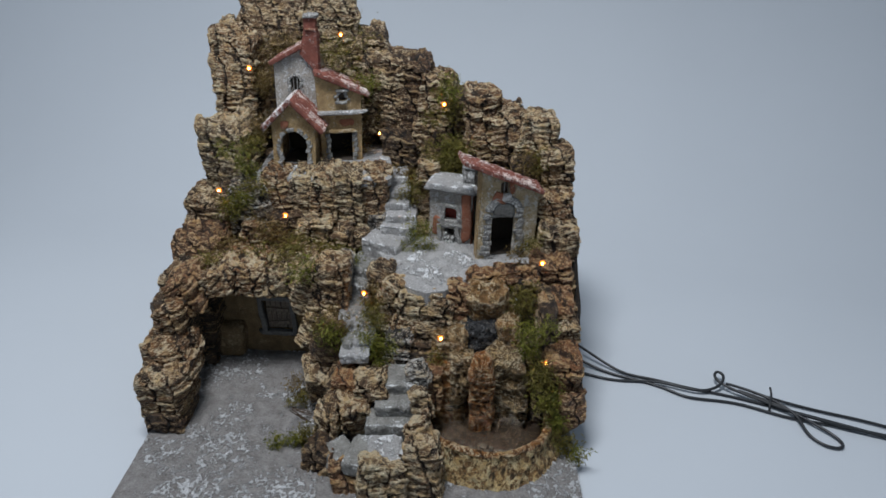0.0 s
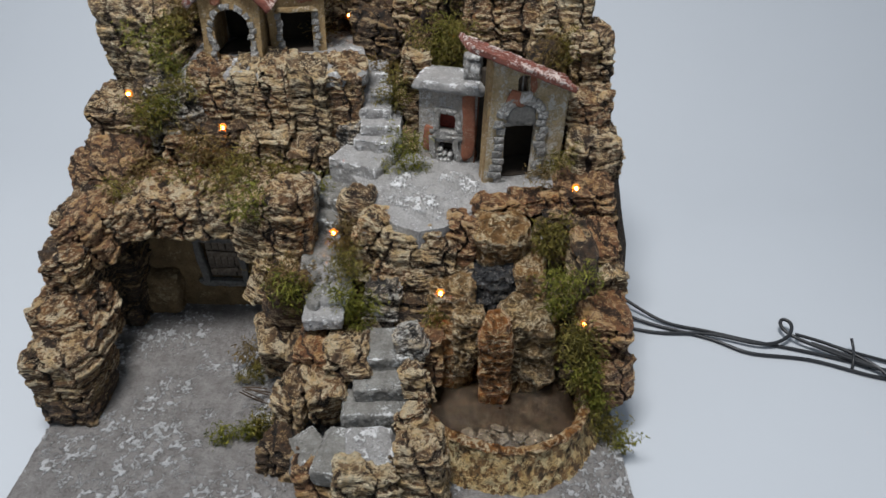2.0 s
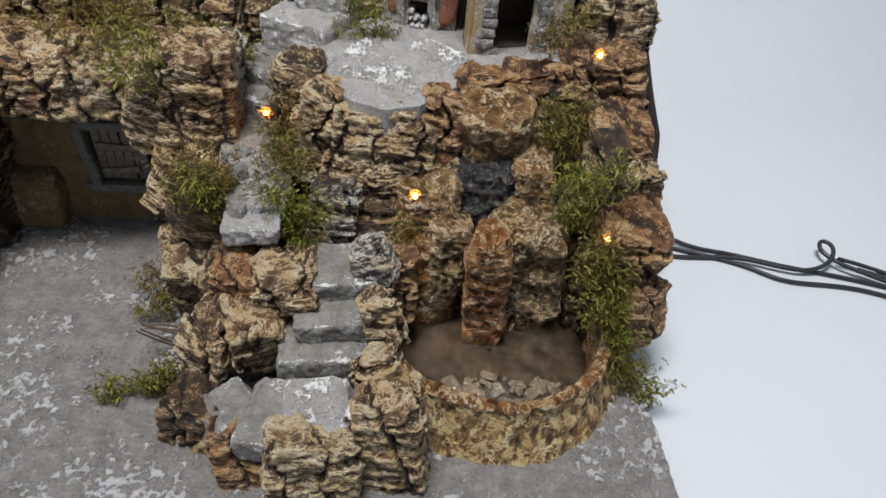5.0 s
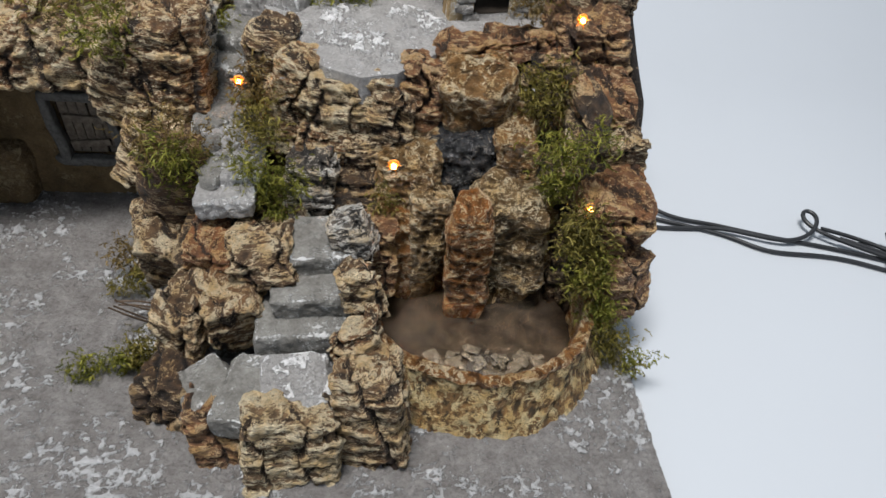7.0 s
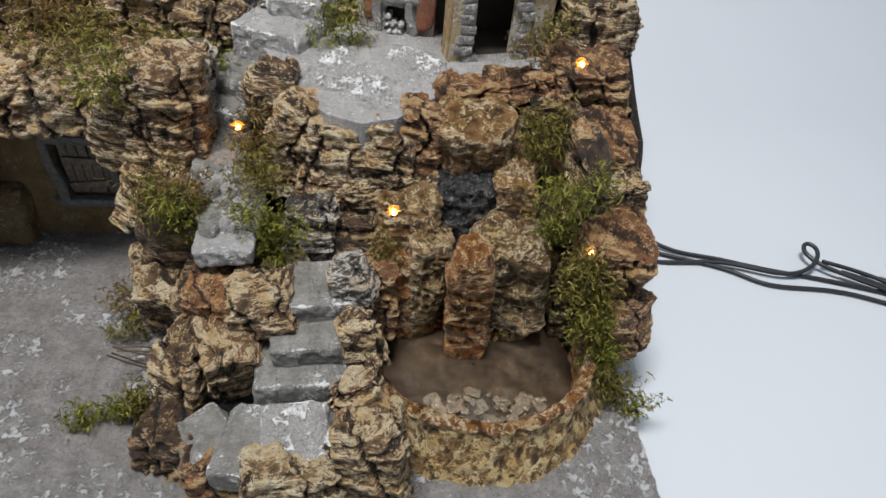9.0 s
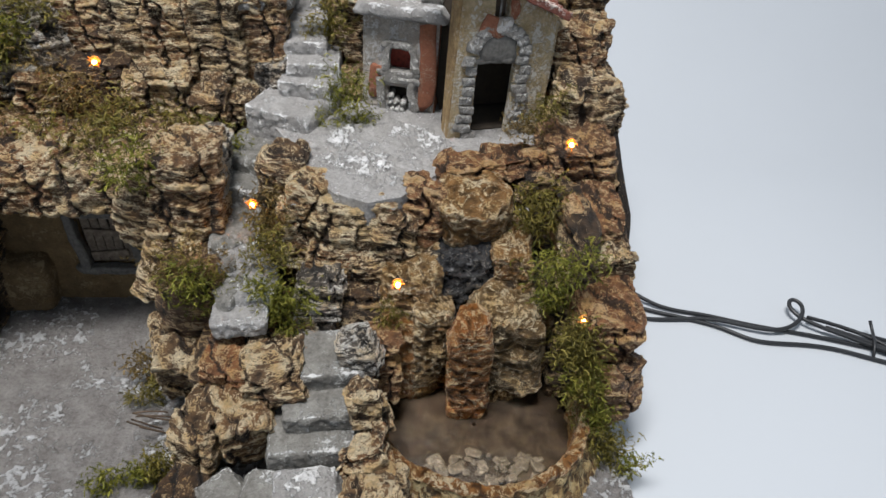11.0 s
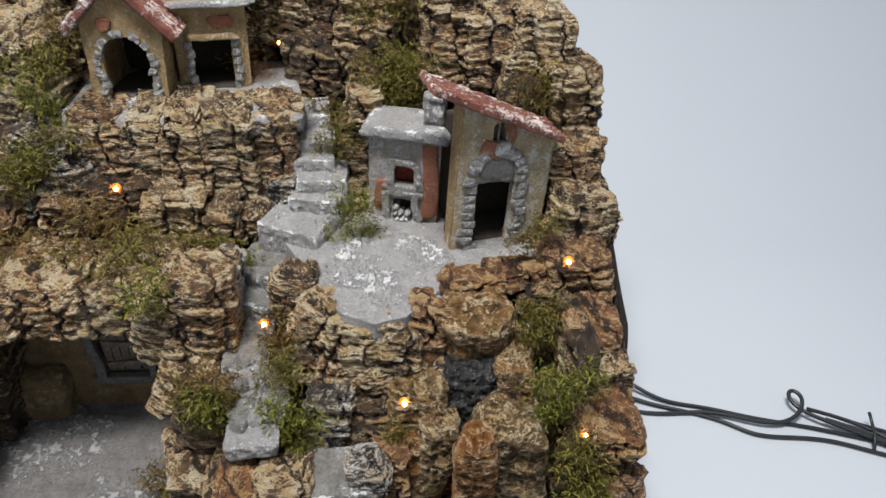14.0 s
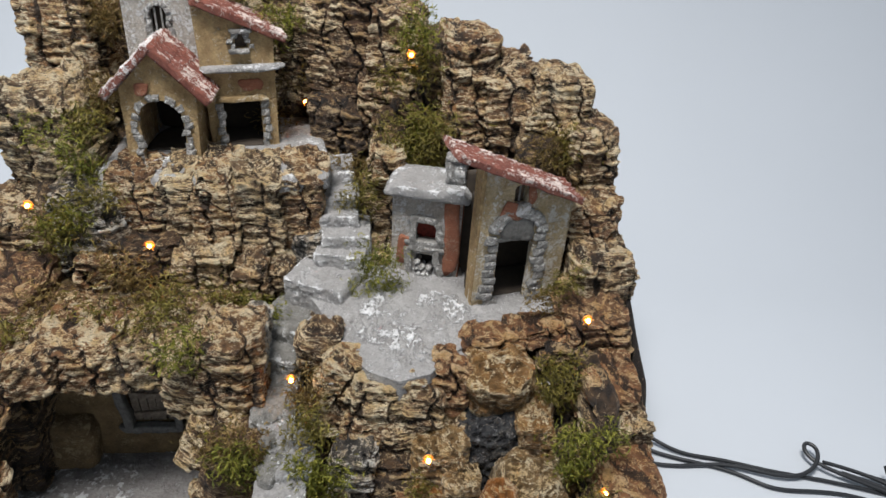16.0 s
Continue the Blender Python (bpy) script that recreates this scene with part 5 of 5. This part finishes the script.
moss_tuft(-0.288, 0.680, 0.150, 0.018, MOSS_OLIVE, 1.0, 1.0)
moss_tuft(-0.255, 0.835, 0.279, 0.018, MOSS_BROWN, 1.0, 1.0)
moss_tuft(-0.116, 0.864, 0.250, 0.015, MOSS_BROWN, 0.5, 1.0)
moss_tuft(-0.168, 0.524, 0.005, 0.012, MOSS_GREEN, 0.7, 1.0)
moss_tuft(-0.150, 0.529, 0.010, 0.012, MOSS_GREEN, 1.0, 1.0)
moss_tuft(-0.137, 0.529, 0.018, 0.014, MOSS_OLIVE, 1.0, 1.0)
moss_tuft(-0.168, 0.611, 0.020, 0.015, MOSS_BROWN, 0.9, 1.0)
moss_tuft(-0.164, 0.592, 0.012, 0.012, MOSS_OLIVE, 0.9, 1.0)

# ---- the string of little bulbs ----
bulb(-0.2645, 0.8574, 0.3535)
bulb(-0.1497, 0.9203, 0.3899)
bulb(0.0009, 0.8324, 0.3216)
bulb(-0.0933, 0.8906, 0.2587)
bulb(-0.2882, 0.7528, 0.2181)
bulb(-0.1983, 0.7351, 0.1944)
bulb(0.1289, 0.6606, 0.1818)
bulb(0.0116, 0.5940, 0.1134)
bulb(0.1348, 0.5770, 0.0970)
bulb(-0.0859, 0.6527, 0.1329)


# ---- power cable ----
cable = thing("power_cable", "black power cable bundled and tied on the cloth", "cable", at=(0.4, 0.65, -0.012))


def wire(points, radius, name="wire", mat=BLACK_RUBBER, parent=cable):
    cu = bpy.data.curves.new(name, "CURVE")
    cu.dimensions, cu.bevel_depth, cu.bevel_resolution, cu.resolution_u = "3D", radius, 3, 8
    sp = cu.splines.new("NURBS")
    sp.points.add(len(points) - 1)
    for pt, co in zip(sp.points, points):
        pt.co = (*co, 1)
    sp.use_endpoint_u, sp.order_u = True, 4
    cu.materials.append(mat)
    me = bpy.data.meshes.new_from_object(new(name + "_line", cu))
    bpy.data.objects.remove(bpy.data.objects[name + "_line"])
    me.polygons.foreach_set("use_smooth", [True] * len(me.polygons))
    return under(new(name, me), parent)


lay = -0.0105
wire([(0.150, 0.780, 0.010), (0.190, 0.755, 0.008), (0.225, 0.728, 0.000), (0.262, 0.698, lay), (0.30, 0.694, lay), (0.345, 0.676, lay), (0.385, 0.668, lay), (0.44, 0.650, lay), (0.50, 0.628, lay), (0.57, 0.600, lay), (0.64, 0.575, lay)], 0.0019)
wire([(0.150, 0.760, 0.000), (0.195, 0.728, -0.004), (0.235, 0.702, lay), (0.275, 0.690, lay), (0.315, 0.676, lay), (0.335, 0.656, lay), (0.37, 0.654, lay), (0.41, 0.650, lay), (0.455, 0.626, lay), (0.505, 0.618, lay), (0.57, 0.604, lay), (0.64, 0.582, lay)], 0.0019)
wire([(0.150, 0.720, -0.006), (0.205, 0.698, lay), (0.245, 0.684, lay), (0.275, 0.686, lay), (0.31, 0.684, -0.007), (0.35, 0.666, -0.007), (0.375, 0.668, -0.006), (0.392, 0.678, -0.002), (0.400, 0.694, 0.001), (0.391, 0.703, 0.001), (0.384, 0.692, -0.002), (0.393, 0.676, -0.004), (0.43, 0.655, -0.006), (0.47, 0.630, -0.006), (0.52, 0.610, -0.006), (0.60, 0.590, lay)], 0.0019)
wire([(0.398, 0.680, -0.003), (0.43, 0.668, -0.004), (0.455, 0.648, -0.004), (0.472, 0.624, -0.005), (0.470, 0.598, lay), (0.484, 0.578, lay), (0.505, 0.574, lay), (0.512, 0.588, lay), (0.492, 0.610, -0.008), (0.468, 0.632, -0.006), (0.440, 0.652, -0.004), (0.41, 0.668, -0.004)], 0.0019)
wire([(0.43, 0.668, -0.006), (0.48, 0.648, lay), (0.54, 0.634, lay), (0.585, 0.618, lay), (0.64, 0.590, lay)], 0.0019)
wire([(0.440, 0.636, -0.0105), (0.441, 0.642, -0.001), (0.446, 0.652, -0.001), (0.452, 0.662, -0.003), (0.450, 0.668, 0.004)], 0.0014, "tie")

# ---- dark board along the side, and dry twigs ----
side = thing("side_board", "dark brown board edge behind the cork", "board", at=(0.166, 0.70, 0.0))
put(side, "board_sheet", panel_mesh("board_sheet", [(0, 0), (0.20, 0), (0.20, 0.235), (0.085, 0.172), (0.020, 0.135), (0, 0.105)], [], 0.003, CORK_DARK), (0.1785, 0.625, 0.0), 90)
twigs = thing("dry_twig", "thin dark dry twig at the foot of the rock", "twig", at=(-0.15, 0.57, 0.0))
random.seed(12)
for i in range(6):
    a = random.uniform(1.9, 3.6)
    s = Vector((-0.145 + random.uniform(-0.008, 0.008), 0.572 + random.uniform(-0.012, 0.012), 0.004))
    wire([s, s + Vector((0.010 * math.cos(a), -0.004, 0.008)), s + Vector((0.020 * math.cos(a + 0.4), -0.008, 0.018 + random.uniform(-0.008, 0.006)))], 0.0006, "stem", OLD_WOOD, twigs)
